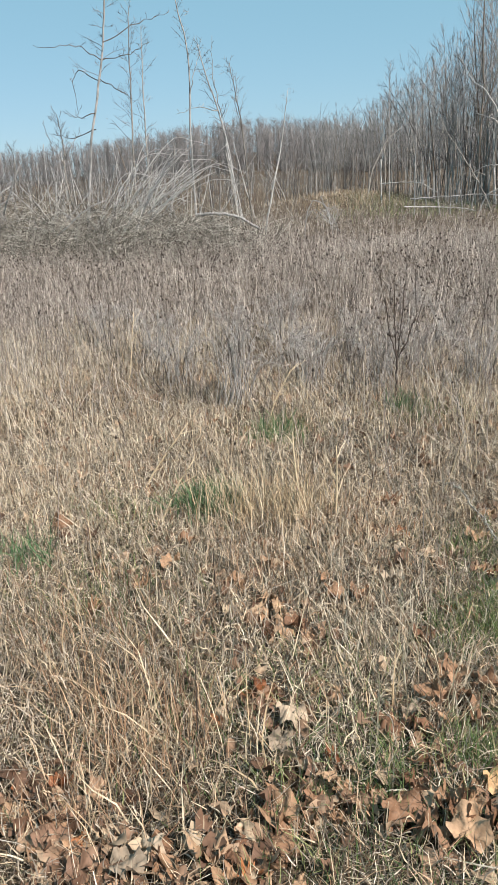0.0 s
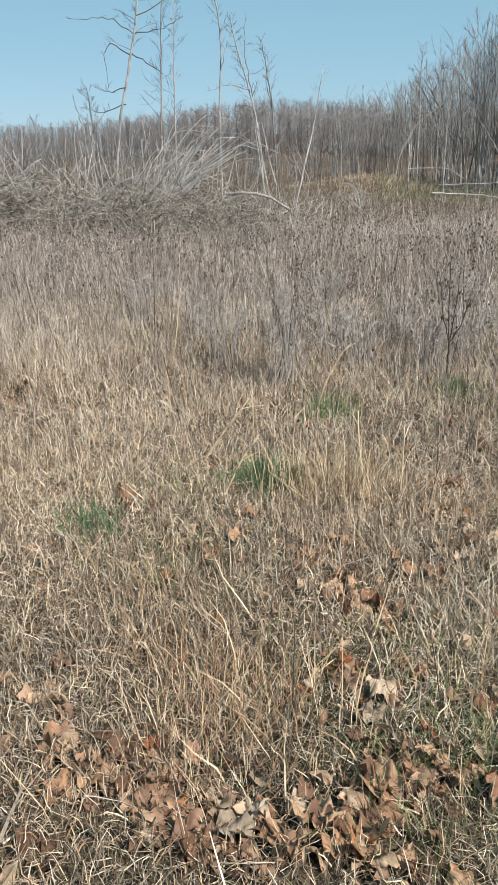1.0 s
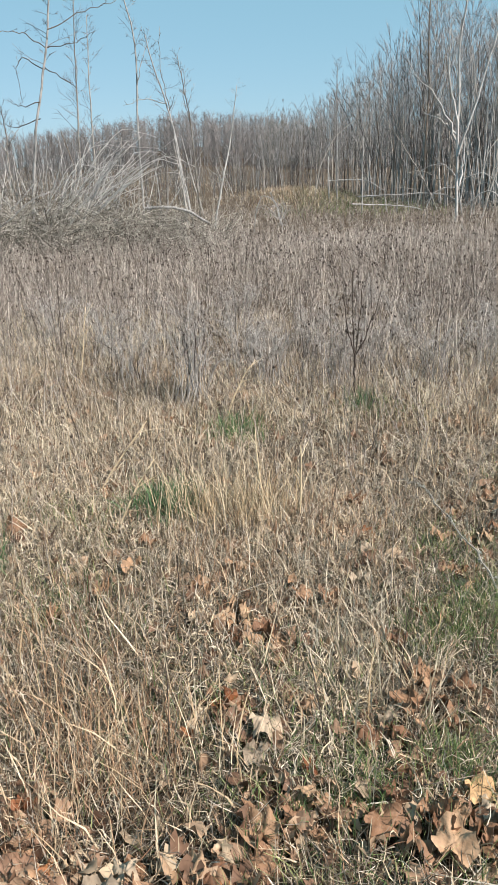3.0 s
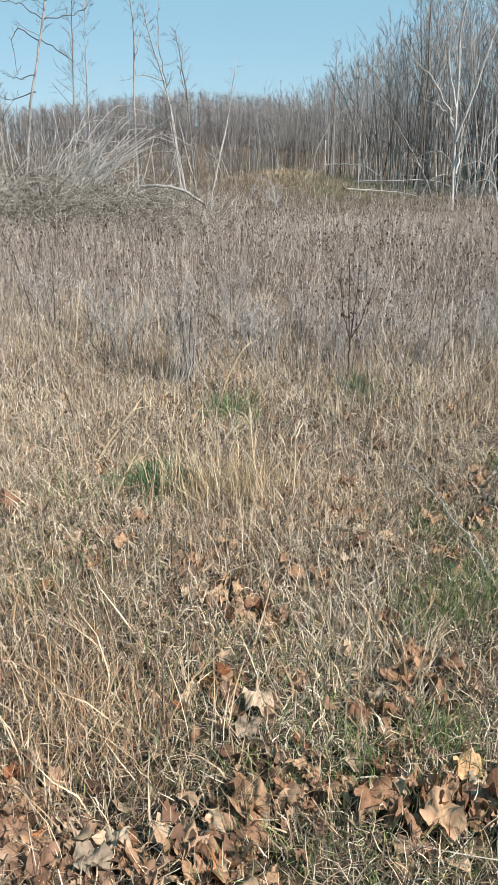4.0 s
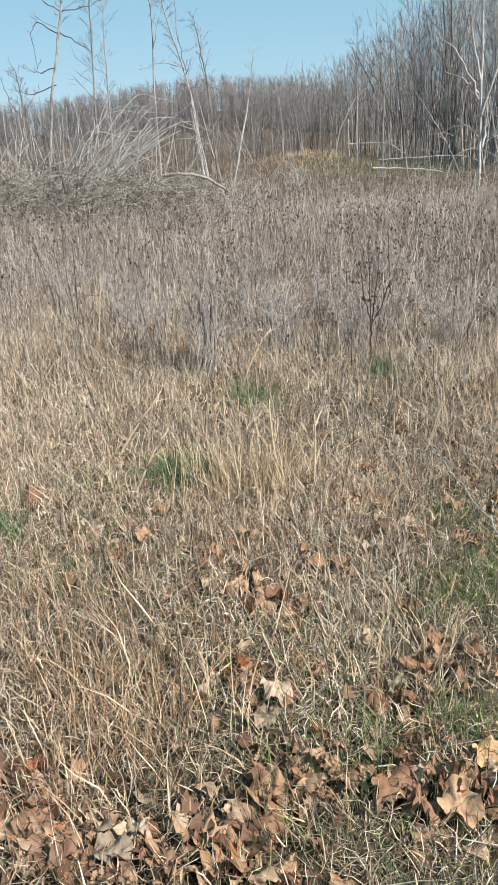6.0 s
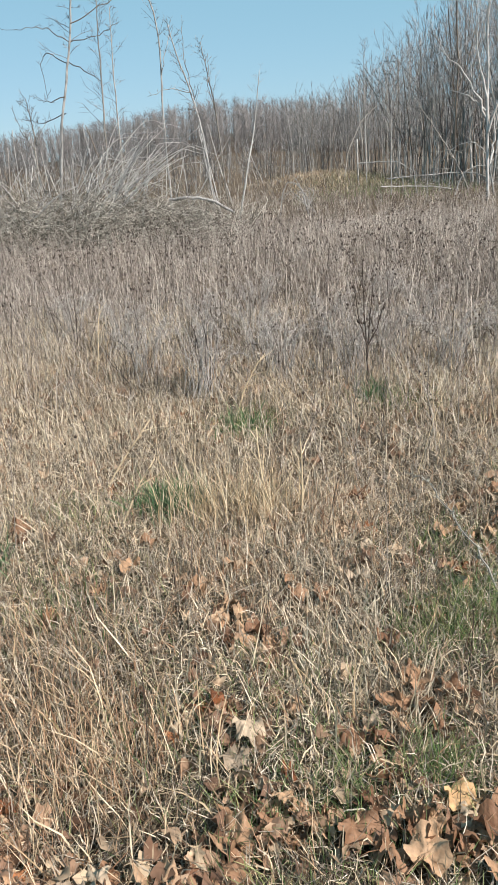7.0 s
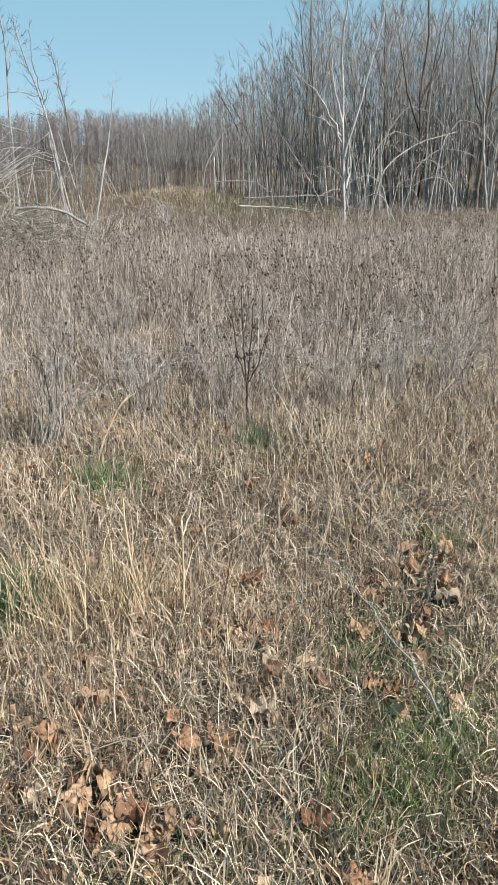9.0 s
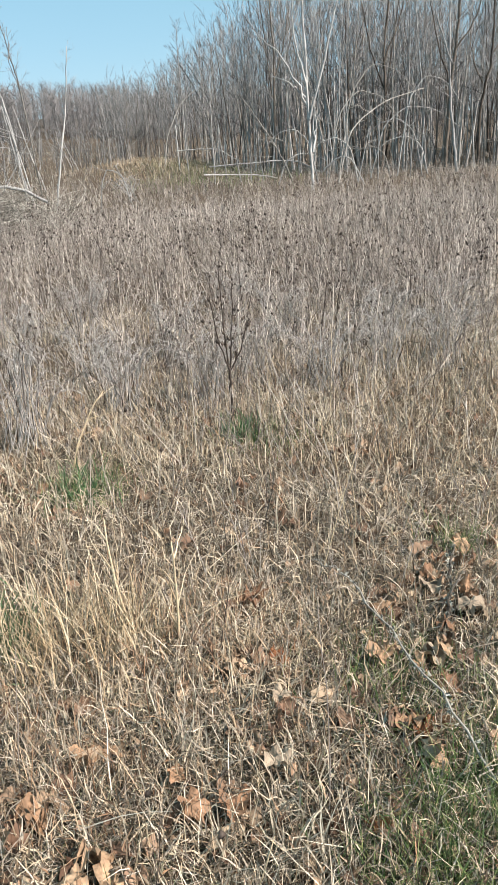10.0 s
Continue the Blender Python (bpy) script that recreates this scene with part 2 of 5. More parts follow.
def height(x, y):
    """The lie of the land."""
    x, y = np.asarray(x, float), np.asarray(y, float)
    small = 0.022 * np.sin(2.1 * x + 1.3) * np.sin(1.7 * y) + 0.014 * np.sin(5.3 * x + 0.4) * np.sin(4.6 * y + 1) + 0.05 * np.sin(0.5 * x) * np.sin(0.43 * y + 2)
    mound = 0.62 * np.exp(-(((x + 0.6) / 3.6) ** 2)) * np.exp(-(((y - 33) / 4.0) ** 2))
    left = 0.9 * step((y - 24) / 50) * step((-x - 1) / 14)
    r = np.hypot(x, y)
    ridge = (1.2 + 2.9 * np.exp(-(((x / (r + 1) + 0.13) / 0.115) ** 2))) * step((r - 112) / 60) + 1.0 * step((r - 60) / 90)
    return small * np.clip(r / 2, 0.3, 1) + mound + left + ridge


def turns(az, tilt, lean_az, size):
    """Matrices that spin by az, then tip by tilt towards lean_az, for uniform sizes."""
    n = len(az)
    ca, sa = np.cos(az), np.sin(az)
    spin = np.zeros((n, 3, 3))
    spin[:, 0, 0], spin[:, 0, 1], spin[:, 1, 0], spin[:, 1, 1], spin[:, 2, 2] = ca, -sa, sa, ca, 1
    ax = np.stack([-np.sin(lean_az), np.cos(lean_az), np.zeros(n)], -1)
    k = np.zeros((n, 3, 3))
    k[:, 0, 1], k[:, 0, 2], k[:, 1, 0], k[:, 1, 2], k[:, 2, 0], k[:, 2, 1] = -ax[:, 2], ax[:, 1], ax[:, 2], -ax[:, 0], -ax[:, 1], ax[:, 0]
    tip = np.eye(3) + np.sin(tilt)[:, None, None] * k + (1 - np.cos(tilt))[:, None, None] * (k @ k)
    return np.einsum("nij,njk->nik", tip, spin) * np.asarray(size)[:, None, None]


def wedge(rng, n, y0, y1, margin=0.7, right=0.7):
    """Random places on the part of the field between two distances, denser nowhere."""
    y = np.sqrt(rng.uniform(y0 * y0, y1 * y1, n)) if y0 > 0 else rng.uniform(y0, y1, n)
    x = rng.uniform(-0.62 * y - margin, 0.50 * y + right, n)
    return x + np.sign(x) * rng.exponential(0.12 * y + 0.1, n) * (rng.uniform(0, 1, n) < 0.12), y


def drift(x, y, f, seed):
    """A slow pattern between 0 and 1, for clumps and bare spots."""
    a = np.sin(f * (x * 1.0 + 0.6 * y) + seed) + np.sin(f * (0.7 * y - 0.8 * x) * 1.7 + 2.1 * seed) + np.sin(f * 2.9 * x + 0.5 * seed) * np.sin(f * 2.3 * y + seed)
    return np.clip(0.5 + a / 4.5, 0, 1)


def blades(geo, rng, x, y, length, lean, curl, width, segs=3, slot=0, az=None, lift=0.0, crinkle=0.35):
    """Grass blades as bent, tapering, twisted ribbons."""
    n = len(x)
    az = rng.uniform(0, 2 * np.pi, n) if az is None else az
    d = np.stack([np.cos(az), np.sin(az), np.zeros(n)], -1)
    across = np.stack([-np.sin(az), np.cos(az), np.zeros(n)], -1)
    up = np.array((0, 0, 1.0))
    width = width * np.interp(y, [0.9, 2.0, 3.4], [1.0, 1.12, 1.0])
    tw = rng.uniform(-1.4, 1.4, n)
    ground = height(x, y)
    pos = np.stack([x, y, ground + lift], -1)
    rows = []
    for k in range(segs + 1):
        f = k / segs
        ang = lean + curl * f
        w = width * (1 - 0.85 * f**1.4) * (1.0 if k else 0.7)
        normal = np.cos(ang)[:, None] * d - np.sin(ang)[:, None] * up
        t2 = tw + f * 0.9
        side = np.cos(t2)[:, None] * across + np.sin(t2)[:, None] * normal
        rows += [pos - side * w[:, None] / 2, pos + side * w[:, None] / 2]
        turn = az + rng.normal(0, crinkle, n) * (k + 1) / segs
        d = np.stack([np.cos(turn), np.sin(turn), np.zeros(n)], -1)
        pos = pos + (np.sin(ang)[:, None] * d + np.cos(ang)[:, None] * up) * (length / segs)[:, None]
        pos[:, 2] = np.maximum(pos[:, 2], ground + 0.004 + 0.01 * f)
    v = np.stack(rows, 1)
    m = 2 * (segs + 1)
    q = np.array([(2 * k, 2 * k + 1, 2 * k + 3, 2 * k + 2) for k in range(segs)])
    geo.add(v.reshape(-1, 3), (q[None] + (np.arange(n) * m)[:, None, None]).reshape(-1, 4), slot=slot)


# ---- the ground ----
def build_ground():
    rad = np.concatenate([[0.15], np.geomspace(0.4, 3000, 110)])
    ang = np.linspace(0, 2 * np.pi, 180, endpoint=False)
    r, a = np.meshgrid(rad, ang, indexing="ij")
    x, y = r * np.cos(a), 1 + r * np.sin(a)
    v = np.stack([x, y, height(x, y)], -1).reshape(-1, 3)
    m = len(ang)
    i, j = np.meshgrid(np.arange(len(rad) - 1), np.arange(m), indexing="ij")
    n = (j + 1) % m
    q = np.stack([i * m + j, (i + 1) * m + j, (i + 1) * m + n, i * m + n], -1).reshape(-1, 4)
    geo = Geo()
    geo.add(np.concatenate([v, [(0, 1, float(height(0, 1)))]]), q, [(s, (s + 1) % m, len(v)) for s in range(m)])
    tagged(part("ground", geo, SOIL, smooth=True), "brown soil under matted dead grass of an old field", "ground", kind="structure")


build_ground()


# ---- trees ----
def bend(rng, p, direction, length, k, wander=0.12, rise=0.0):
    """A wandering path of k steps."""
    d = np.array(direction, float)
    d /= np.linalg.norm(d)
    pts = [np.array(p, float)]
    for _ in range(k):
        d = d + rng.normal(0, wander, 3) + (0, 0, rise)
        d /= np.linalg.norm(d)
        pts.append(pts[-1] + d * length / k)
    return np.array(pts)


def along(path, f):
    x = f * (len(path) - 1)
    i = min(int(x), len(path) - 2)
    return path[i] + (path[i + 1] - path[i]) * (x - i)


def limbs(geo, rng, path, r0, count, lengths, start=0.35, up=0.7, slot=0, sub=3, twig=0.004, sides=3, cones=False, fade=0.78):
    """Side branches with twigs on a stem, shorter towards its tip."""
    for n in range(count):
        f = start + (1 - start) * (n + rng.uniform(0, 1)) / count
        az = rng.uniform(0, 2 * np.pi)
        lift = up + rng.normal(0, 0.22)
        d = np.array((math.cos(az), math.sin(az), lift))
        ln = rng.uniform(*lengths) * (1.12 - fade * f)
        k = 3 if cones else 4
        p = bend(rng, along(path, f), d, ln, k, 0.16, 0.05)
        rb = max(twig, r0 * (1.05 - f) * 0.42)
        geo.tube(p, np.linspace(rb, twig * 0.6, k + 1), sides, slot)
        for _ in range(sub):
            g = rng.uniform(0.25, 0.95)
            d2 = p[-1] - p[0]
            d2 = d2 / np.linalg.norm(d2) + rng.normal(0, 0.5 if cones else 0.55, 3)
            if cones:
                geo.cone(along(p, g), d2 + (0, 0, 0.55), ln * rng.uniform(0.2, 0.55), max(twig, rb * 0.4), slot)
            else:
                s = bend(rng, along(p, g), d2, ln * rng.uniform(0.2, 0.5), 2, 0.2, 0.06)
                geo.tube(s, np.linspace(max(twig * 0.8, rb * 0.4), twig * 0.5, 3), 3, slot)


def spine(rng, points, r0, r1, jitter=0.03, per=5):
    """A stem through a few points, with small kinks between them."""
    pts = np.array(points, float)
    s = np.linspace(0, len(pts) - 1, (len(pts) - 1) * per + 1)
    out = np.stack([np.interp(s, np.arange(len(pts)), pts[:, c]) for c in range(3)], -1)
    ease = out.copy()
    for _ in range(2):
        ease[1:-1] = (ease[:-2] + 2 * ease[1:-1] + ease[2:]) / 4
    ease[1:-1] += rng.normal(0, jitter, (len(ease) - 2, 3))
    return ease, np.linspace(r0, r1, len(ease))


def tree(name, label, y, stem, r0, r1, material, seed, side=(), count=10, lengths=(0.3, 0.9), start=0.4, up=0.7, sub=7, twig=0.006, group="", limb_r=0.0, limb_bark=None):
    """A bare tree whose stem and main limbs run through the given (x, z) at distance y."""
    rng = np.random.default_rng(seed)
    x0 = stem[0][0] - (stem[1][0] - stem[0][0]) * 0.15
    root = new(name)
    ground = float(height(x0, y))
    root.location = (x0, y, ground)
    tagged(root, label, "tree", group)

    def local(pts):
        return [(x - x0, 0.16 * math.sin(3 * z + seed) * (z > 0.5), z - ground) for x, z in pts]

    pts = [(0, 0, -0.06)] + local(stem)
    path, radii = spine(rng, pts, r0 * 0.74, r1 * 0.8, r0 * 0.16)
    radii[0] *= 1.35
    geo = Geo()
    geo.tube(path, radii, 8)
    part("trunk", geo, material, root, smooth=True)
    for limb in side:
        p, r = spine(rng, local(limb), limb_r or 0.006 + r0 * 0.15, 0.005, 0.02)
        p[:, 1] += np.linspace(0, rng.uniform(-0.5, 0.5), len(p))
        g = Geo()
        g.tube(p, r, 5)
        limb_ob = part("limb", g, [limb_bark or material], root)
        for start_at in (0.3, 0.44, 0.58, 0.72, 0.86):
            g = Geo()
            limbs(g, rng, p[:max(2, round(len(p) * (start_at + 0.14)))], r0 * 0.4, 1, (0.25, 0.6), 0.85, up, 0, 2, twig)
            part("twig", g, [limb_bark or material], limb_ob)
    g = Geo()
    limbs(g, rng, path, r0 * 0.7, int(count * 2.6), (lengths[0] * 1.1, lengths[1] * 1.25), start, up * 0.75, 0, sub, twig * 0.62)
    part("crown", g, BARK_PALE if material is BARK_WHITE else TWIG, root)
    return root


PALE = "bare young tree with pale grey bark beside the brush pile"
tree("tree", "tall bare tree with crooked drooping side limbs and pale trunk", 21.5, [(-7.54, 0.79), (-7.05, 3.16), (-6.68, 4.69), (-6.43, 5.96), (-6.25, 7.2), (-6.2, 8.2)], 0.06, 0.016, BARK_PALE, 1,
     [[(-6.7, 4.7), (-7.12, 5.03), (-7.52, 5.09), (-8.33, 5.1)], [(-6.8, 4.2), (-7.35, 4.53), (-7.58, 4.3), (-7.4, 3.4)], [(-6.68, 4.7), (-6.0, 4.75), (-5.24, 4.98)],
      [(-6.55, 5.1), (-5.5, 5.5), (-4.78, 5.69)], [(-6.8, 4.25), (-6.14, 3.85), (-5.9, 3.7)], [(-6.95, 3.4), (-7.5, 3.3), (-7.9, 3.45)], [(-7.0, 3.0), (-7.6, 2.8), (-8.1, 2.95)]], 14, (0.3, 0.8), 0.45, 0.5, limb_bark=BARK_DARK)
tree("tree", PALE, 24, [(-6.79, 1.0), (-6.73, 2.68), (-6.68, 4.28), (-6.57, 5.66), (-6.5, 6.4)], 0.05, 0.012, BARK_GREY, 2, [], 16, (0.3, 0.9), 0.4, 1.3)
tree("tree", PALE, 24.2, [(-6.43, 1.0), (-6.34, 2.82), (-6.26, 4.64), (-6.26, 5.9)], 0.045, 0.01, BARK_GREY, 3, [], 14, (0.3, 0.9), 0.4, 1.3)
tree("tree", PALE, 24.5, [(-5.07, 0.5), (-5.06, 2.92), (-4.92, 5.14), (-5.18, 6.45), (-5.2, 7.0)], 0.055, 0.012, BARK_PALE, 4, [[(-4.95, 4.0), (-4.75, 4.7), (-4.6, 5.2)]], 12, (0.3, 0.8), 0.55, 1.0)
tree("tree", "leaning bare young tree with pale bark and a long side limb", 23.5, [(-3.57, 0.53), (-3.68, 2.25), (-3.92, 3.28), (-4.36, 4.68), (-4.45, 5.2)], 0.06, 0.012, BARK_PALE, 5, [[(-3.88, 3.2), (-4.0, 4.3), (-3.95, 5.31)], [(-3.95, 3.4), (-4.6, 3.55), (-5.26, 3.4)]], 14, (0.3, 0.8), 0.5, 1.0, limb_bark=BARK_GREY)
tree("tree", "crooked slender bare sapling with kinked stem", 24, [(-3.21, 0.17), (-3.25, 1.44), (-3.38, 3.02), (-3.48, 3.82), (-3.66, 4.74)], 0.045, 0.01, BARK_GREY, 6, [[(-3.36, 2.8), (-3.5, 3.6), (-3.42, 4.4)]], 14, (0.3, 0.8), 0.5, 1.2)
tree("tree", "leaning bare sapling with white bark in front of the field edge", 18.5, [(-2.13, 0.23), (-1.89, 1.18), (-1.64, 2.29), (-1.45, 3.31)], 0.042, 0.008, BARK_WHITE, 7, [], 14, (0.25, 0.6), 0.5, 0.8, 3, 0.004)
tree("tree", "bare forked tree with white bark and spreading limbs", 22, [(4.13, 0.16), (4.09, 2.01), (4.01, 4.4), (4.08, 5.28), (4.1, 6.4), (4.15, 7.4)], 0.06, 0.014, BARK_WHITE, 8,
     [[(4.12, 1.7), (4.62, 3.42), (5.03, 4.96), (5.2, 5.8)], [(4.08, 2.0), (3.48, 3.18), (2.9, 3.71)], [(4.05, 2.2), (3.6, 2.6), (3.12, 2.78)], [(4.05, 2.5), (3.76, 3.7), (3.8, 4.8)], [(4.14, 0.9), (4.25, 1.5), (4.3, 2.4)]], 14, (0.3, 1.0), 0.4, 0.8, limb_r=0.034)
tree("tree", "bare straight young tree with pale trunk at the wood's edge", 24, [(8.78, 0.2), (8.6, 1.8), (8.45, 3.25), (8.4, 5.2), (8.45, 7.6)], 0.07, 0.025, BARK_PALE, 9, [[(8.5, 2.9), (8.0, 4.2), (7.9, 5.6)]], 16, (0.4, 1.2), 0.4, 0.9, limb_r=0.03)
tree("tree", "small crooked bare tree with a twiggy top beside the brush pile", 22, [(-8.1, 0.6), (-8.2, 1.42), (-8.25, 2.05), (-8.26, 2.58), (-8.29, 3.02), (-8.27, 3.5)], 0.05, 0.012, BARK_GREY, 12, [[(-8.26, 2.4), (-7.99, 2.74), (-7.72, 2.95)], [(-8.24, 2.1), (-8.6, 2.7), (-8.7, 3.3)]], 14, (0.3, 0.7), 0.5, 1.2)
tree("tree", "slender bare sapling with grey stem", 30, [(1.13, 0.4), (1.12, 2.4), (1.1, 4.24), (1.15, 5.0)], 0.035, 0.008, BARK_PALE, 10, [], 12, (0.3, 0.7), 0.5, 1.5)
tree("tree", "slender bare sapling with grey stem", 26, [(1.81, 0.08), (1.82, 1.6), (1.85, 3.11), (2.1, 3.9)], 0.035, 0.008, BARK_PALE, 11, [[(1.83, 2.2), (1.6, 2.8), (1.5, 3.2)]], 12, (0.3, 0.8), 0.4, 1.0)


tree("tree", "small grey bare tree standing far behind the brush pile", 60, [(-30.0, 1.6), (-29.8, 3.0), (-30.1, 4.2), (-29.9, 5.2)], 0.11, 0.03, BARK_GREY, 35, [[(-29.9, 2.4), (-31.0, 3.4), (-31.3, 4.4)], [(-29.9, 2.8), (-29.0, 3.8), (-28.7, 4.8)]], 14, (0.8, 1.8), 0.35, 1.4, twig=0.012)
tree("tree", "small grey bare tree standing far behind the brush pile", 62, [(-27.9, 1.6), (-27.8, 2.8), (-27.6, 4.0), (-27.8, 4.8)], 0.1, 0.03, BARK_GREY, 36, [[(-27.8, 2.4), (-28.7, 3.3), (-28.9, 4.2)], [(-27.7, 2.6), (-26.9, 3.5), (-26.7, 4.3)]], 14, (0.8, 1.6), 0.35, 1.4, twig=0.012)
DARKER = "bare dark-barked tree with crooked forking limbs at the wood's edge"
tree("tree", DARKER, 25.5, [(9.0, 0.26), (9.1, 2.4), (9.25, 4.2), (9.2, 5.6), (9.4, 7.4)], 0.085, 0.03, BARK_DARK, 31, [[(9.1, 2.3), (8.7, 3.4), (8.5, 4.6), (8.6, 6.0)], [(9.2, 3.4), (9.8, 4.2), (10.0, 5.6)]], 16, (0.5, 1.4), 0.35, 1.2, limb_r=0.03)
tree("tree", DARKER, 25.2, [(9.9, 0.2), (9.9, 1.9), (10.2, 3.0), (10.25, 4.6), (10.5, 6.6)], 0.07, 0.025, BARK_DARK, 32, [[(10.0, 2.4), (9.6, 3.2), (9.7, 4.4)], [(10.2, 3.2), (10.7, 3.9), (10.9, 5.2)]], 16, (0.5, 1.4), 0.35, 1.2, limb_r=0.026)
tree("tree", DARKER, 26, [(7.1, 0.3), (7.25, 2.0), (7.1, 3.4), (7.3, 5.0), (7.2, 7.0)], 0.07, 0.025, BARK_DARK, 33, [[(7.2, 2.4), (6.7, 3.5), (6.4, 4.9)], [(7.15, 3.2), (7.7, 4.3), (7.9, 5.6)]], 16, (0.5, 1.4), 0.35, 1.2, limb_r=0.028)
tree("tree", DARKER, 27, [(3.9, 0.3), (3.9, 2.0), (4.0, 3.6), (3.85, 5.2), (3.9, 7.0)], 0.06, 0.02, BARK_DARK, 34, [[(3.95, 3.0), (4.4, 4.2), (4.5, 5.6)]], 16, (0.5, 1.2), 0.4, 1.3, limb_r=0.022)


# a template wood tree, then copies
def wood_tree(seed, tall, r0, material):
    rng = np.random.default_rng(seed)
    root = new("wood_tree")
    tagged(root, "bare upright young wood tree with grey bark and fine twigs", "tree", "trees of the wood")
    path = bend(rng, (0, 0, -0.1), (rng.normal(0, 0.03), rng.normal(0, 0.03), 1), tall, 8, 0.035)
    radii = r0 * np.linspace(1, 0.1, 9)
    radii[0] *= 1.3
    g = Geo()
    g.tube(path, radii, 6)
    if seed % 3 == 0:
        fork = bend(rng, along(path, 0.4), (rng.normal(0, 0.25), rng.normal(0, 0.25), 1), tall * 0.52, 6, 0.06, 0.05)
        g.tube(fork, r0 * np.linspace(0.55, 0.08, 7), 5)
    part("trunk", g, material, root, smooth=True)
    g = Geo()
    limbs(g, rng, path, r0 * 0.8, 30, (0.8, 1.9), 0.32, 1.7, 0, 13, 0.0055, 3, True, 0.28)
    if seed % 3 == 0:
        limbs(g, rng, fork, r0 * 0.5, 10, (0.8, 1.6), 0.3, 1.7, 0, 9, 0.0078, 3, True, 0.5)
    part("crown", g, TWIG, root)
    return root


def build_woods():
    rng = np.random.default_rng(40)
    kinds = [wood_tree(s, tall, r, m) for s, tall, r, m in ((0, 7.2, 0.046, BARK_GREY), (1, 6.7, 0.042, BARK_PALE), (2, 7.6, 0.054, BARK_DARK), (3, 6.3, 0.038, BARK_WHITE), (4, 7.0, 0.042, BARK_GREY), (5, 5.8, 0.032, BARK_PALE), (6, 7.4, 0.044, BARK_GREY), (8, 7.3, 0.05, BARK_DARK))]
    used = [False] * len(kinds)
    places = []

    def edge(x):
        return float(np.interp(x, [-9, -3, 2.2, 3.2, 5, 10, 16, 24], [64, 52, 43, 30, 27.5, 26, 24.5, 24]))

    while len(places) < 290:
        x = rng.uniform(-6, 26)
        y = edge(x) + rng.exponential(9.0)
        if y < 85 and -0.06 * y < x < 0.56 * y + 3 and all((x - a) ** 2 + (y - b) ** 2 > 0.12 for a, b in places):
            places.append((x, y))
    for x, y in places:
        k = int(rng.choice((0, 2, 4, 6, 7))) if y > 38 else int(rng.integers(len(kinds)))
        size = rng.uniform(0.84, 1.04) * float(np.interp(x / y, [-0.06, 0.0, 0.025, 0.06, 0.125, 0.155, 0.2, 0.26, 0.4], [0.64, 0.68, 0.74, 0.76, 0.81, 0.97, 1.02, 0.93, 0.92]))
        m = Matrix.LocRotScale((x, y, float(height(x, y))), Euler((rng.normal(0, 0.02), rng.normal(0, 0.02), rng.uniform(0, 6.28))), None)
        ob = kinds[k] if not used[k] else copy_thing(kinds[k], m)
        used[k] = True
        ob.matrix_basis = m @ Matrix.Diagonal((size, size, size, 1))


build_woods()


def build_wood_poles():
    """Slim stems deeper in the wood, between the larger trees."""
    rng = np.random.default_rng(45)
    kinds = []
    for s in range(9):
        g = Geo()
        p = bend(rng, (0, 0, -0.1), (rng.normal(0, 0.05), rng.normal(0, 0.05), 1), rng.uniform(4.5, 7.0), 7, 0.045)
        r = rng.uniform(0.022, 0.044)
        g.tube(p, np.linspace(r, 0.008, 8), 5)
        limbs(g, rng, p, r, 5, (0.4, 1.2), 0.45, 1.4, 0, 3, 0.005, 3, True)
        kinds.append(g.mesh("slim_stem", [(BARK_DARK, BARK_PALE, BARK_GREY, BARK_WHITE)[s % 4]]))
    made = 0
    while made < 290:
        x = rng.uniform(1.5, 30)
        y = float(np.interp(x, [-9, -3, 2.2, 3.2, 5, 10, 16, 24, 36], [66, 54, 44, 31, 27, 25.6, 24.4, 24.2, 25])) + rng.exponential(5)
        if x > 0.6 * y + 3 or y > 40:
            continue
        ob = new("slim_stem", kinds[int(rng.integers(9))])
        size = rng.uniform(0.7, 1.05) * float(np.interp(x / y, [-0.08, 0.06, 0.14, 0.22], [0.66, 0.74, 0.86, 1.0]))
        ob.matrix_basis = pose(x, y, float(height(x, y)), rng.normal(0, 2.5), rng.normal(0, 2.5), rng.uniform(0, 360)) @ Matrix.Diagonal((size, size, size, 1))
        tagged(ob, "slim bare upright stem standing in the wood", "young tree", "slim stems of the wood")
        made += 1


build_wood_poles()


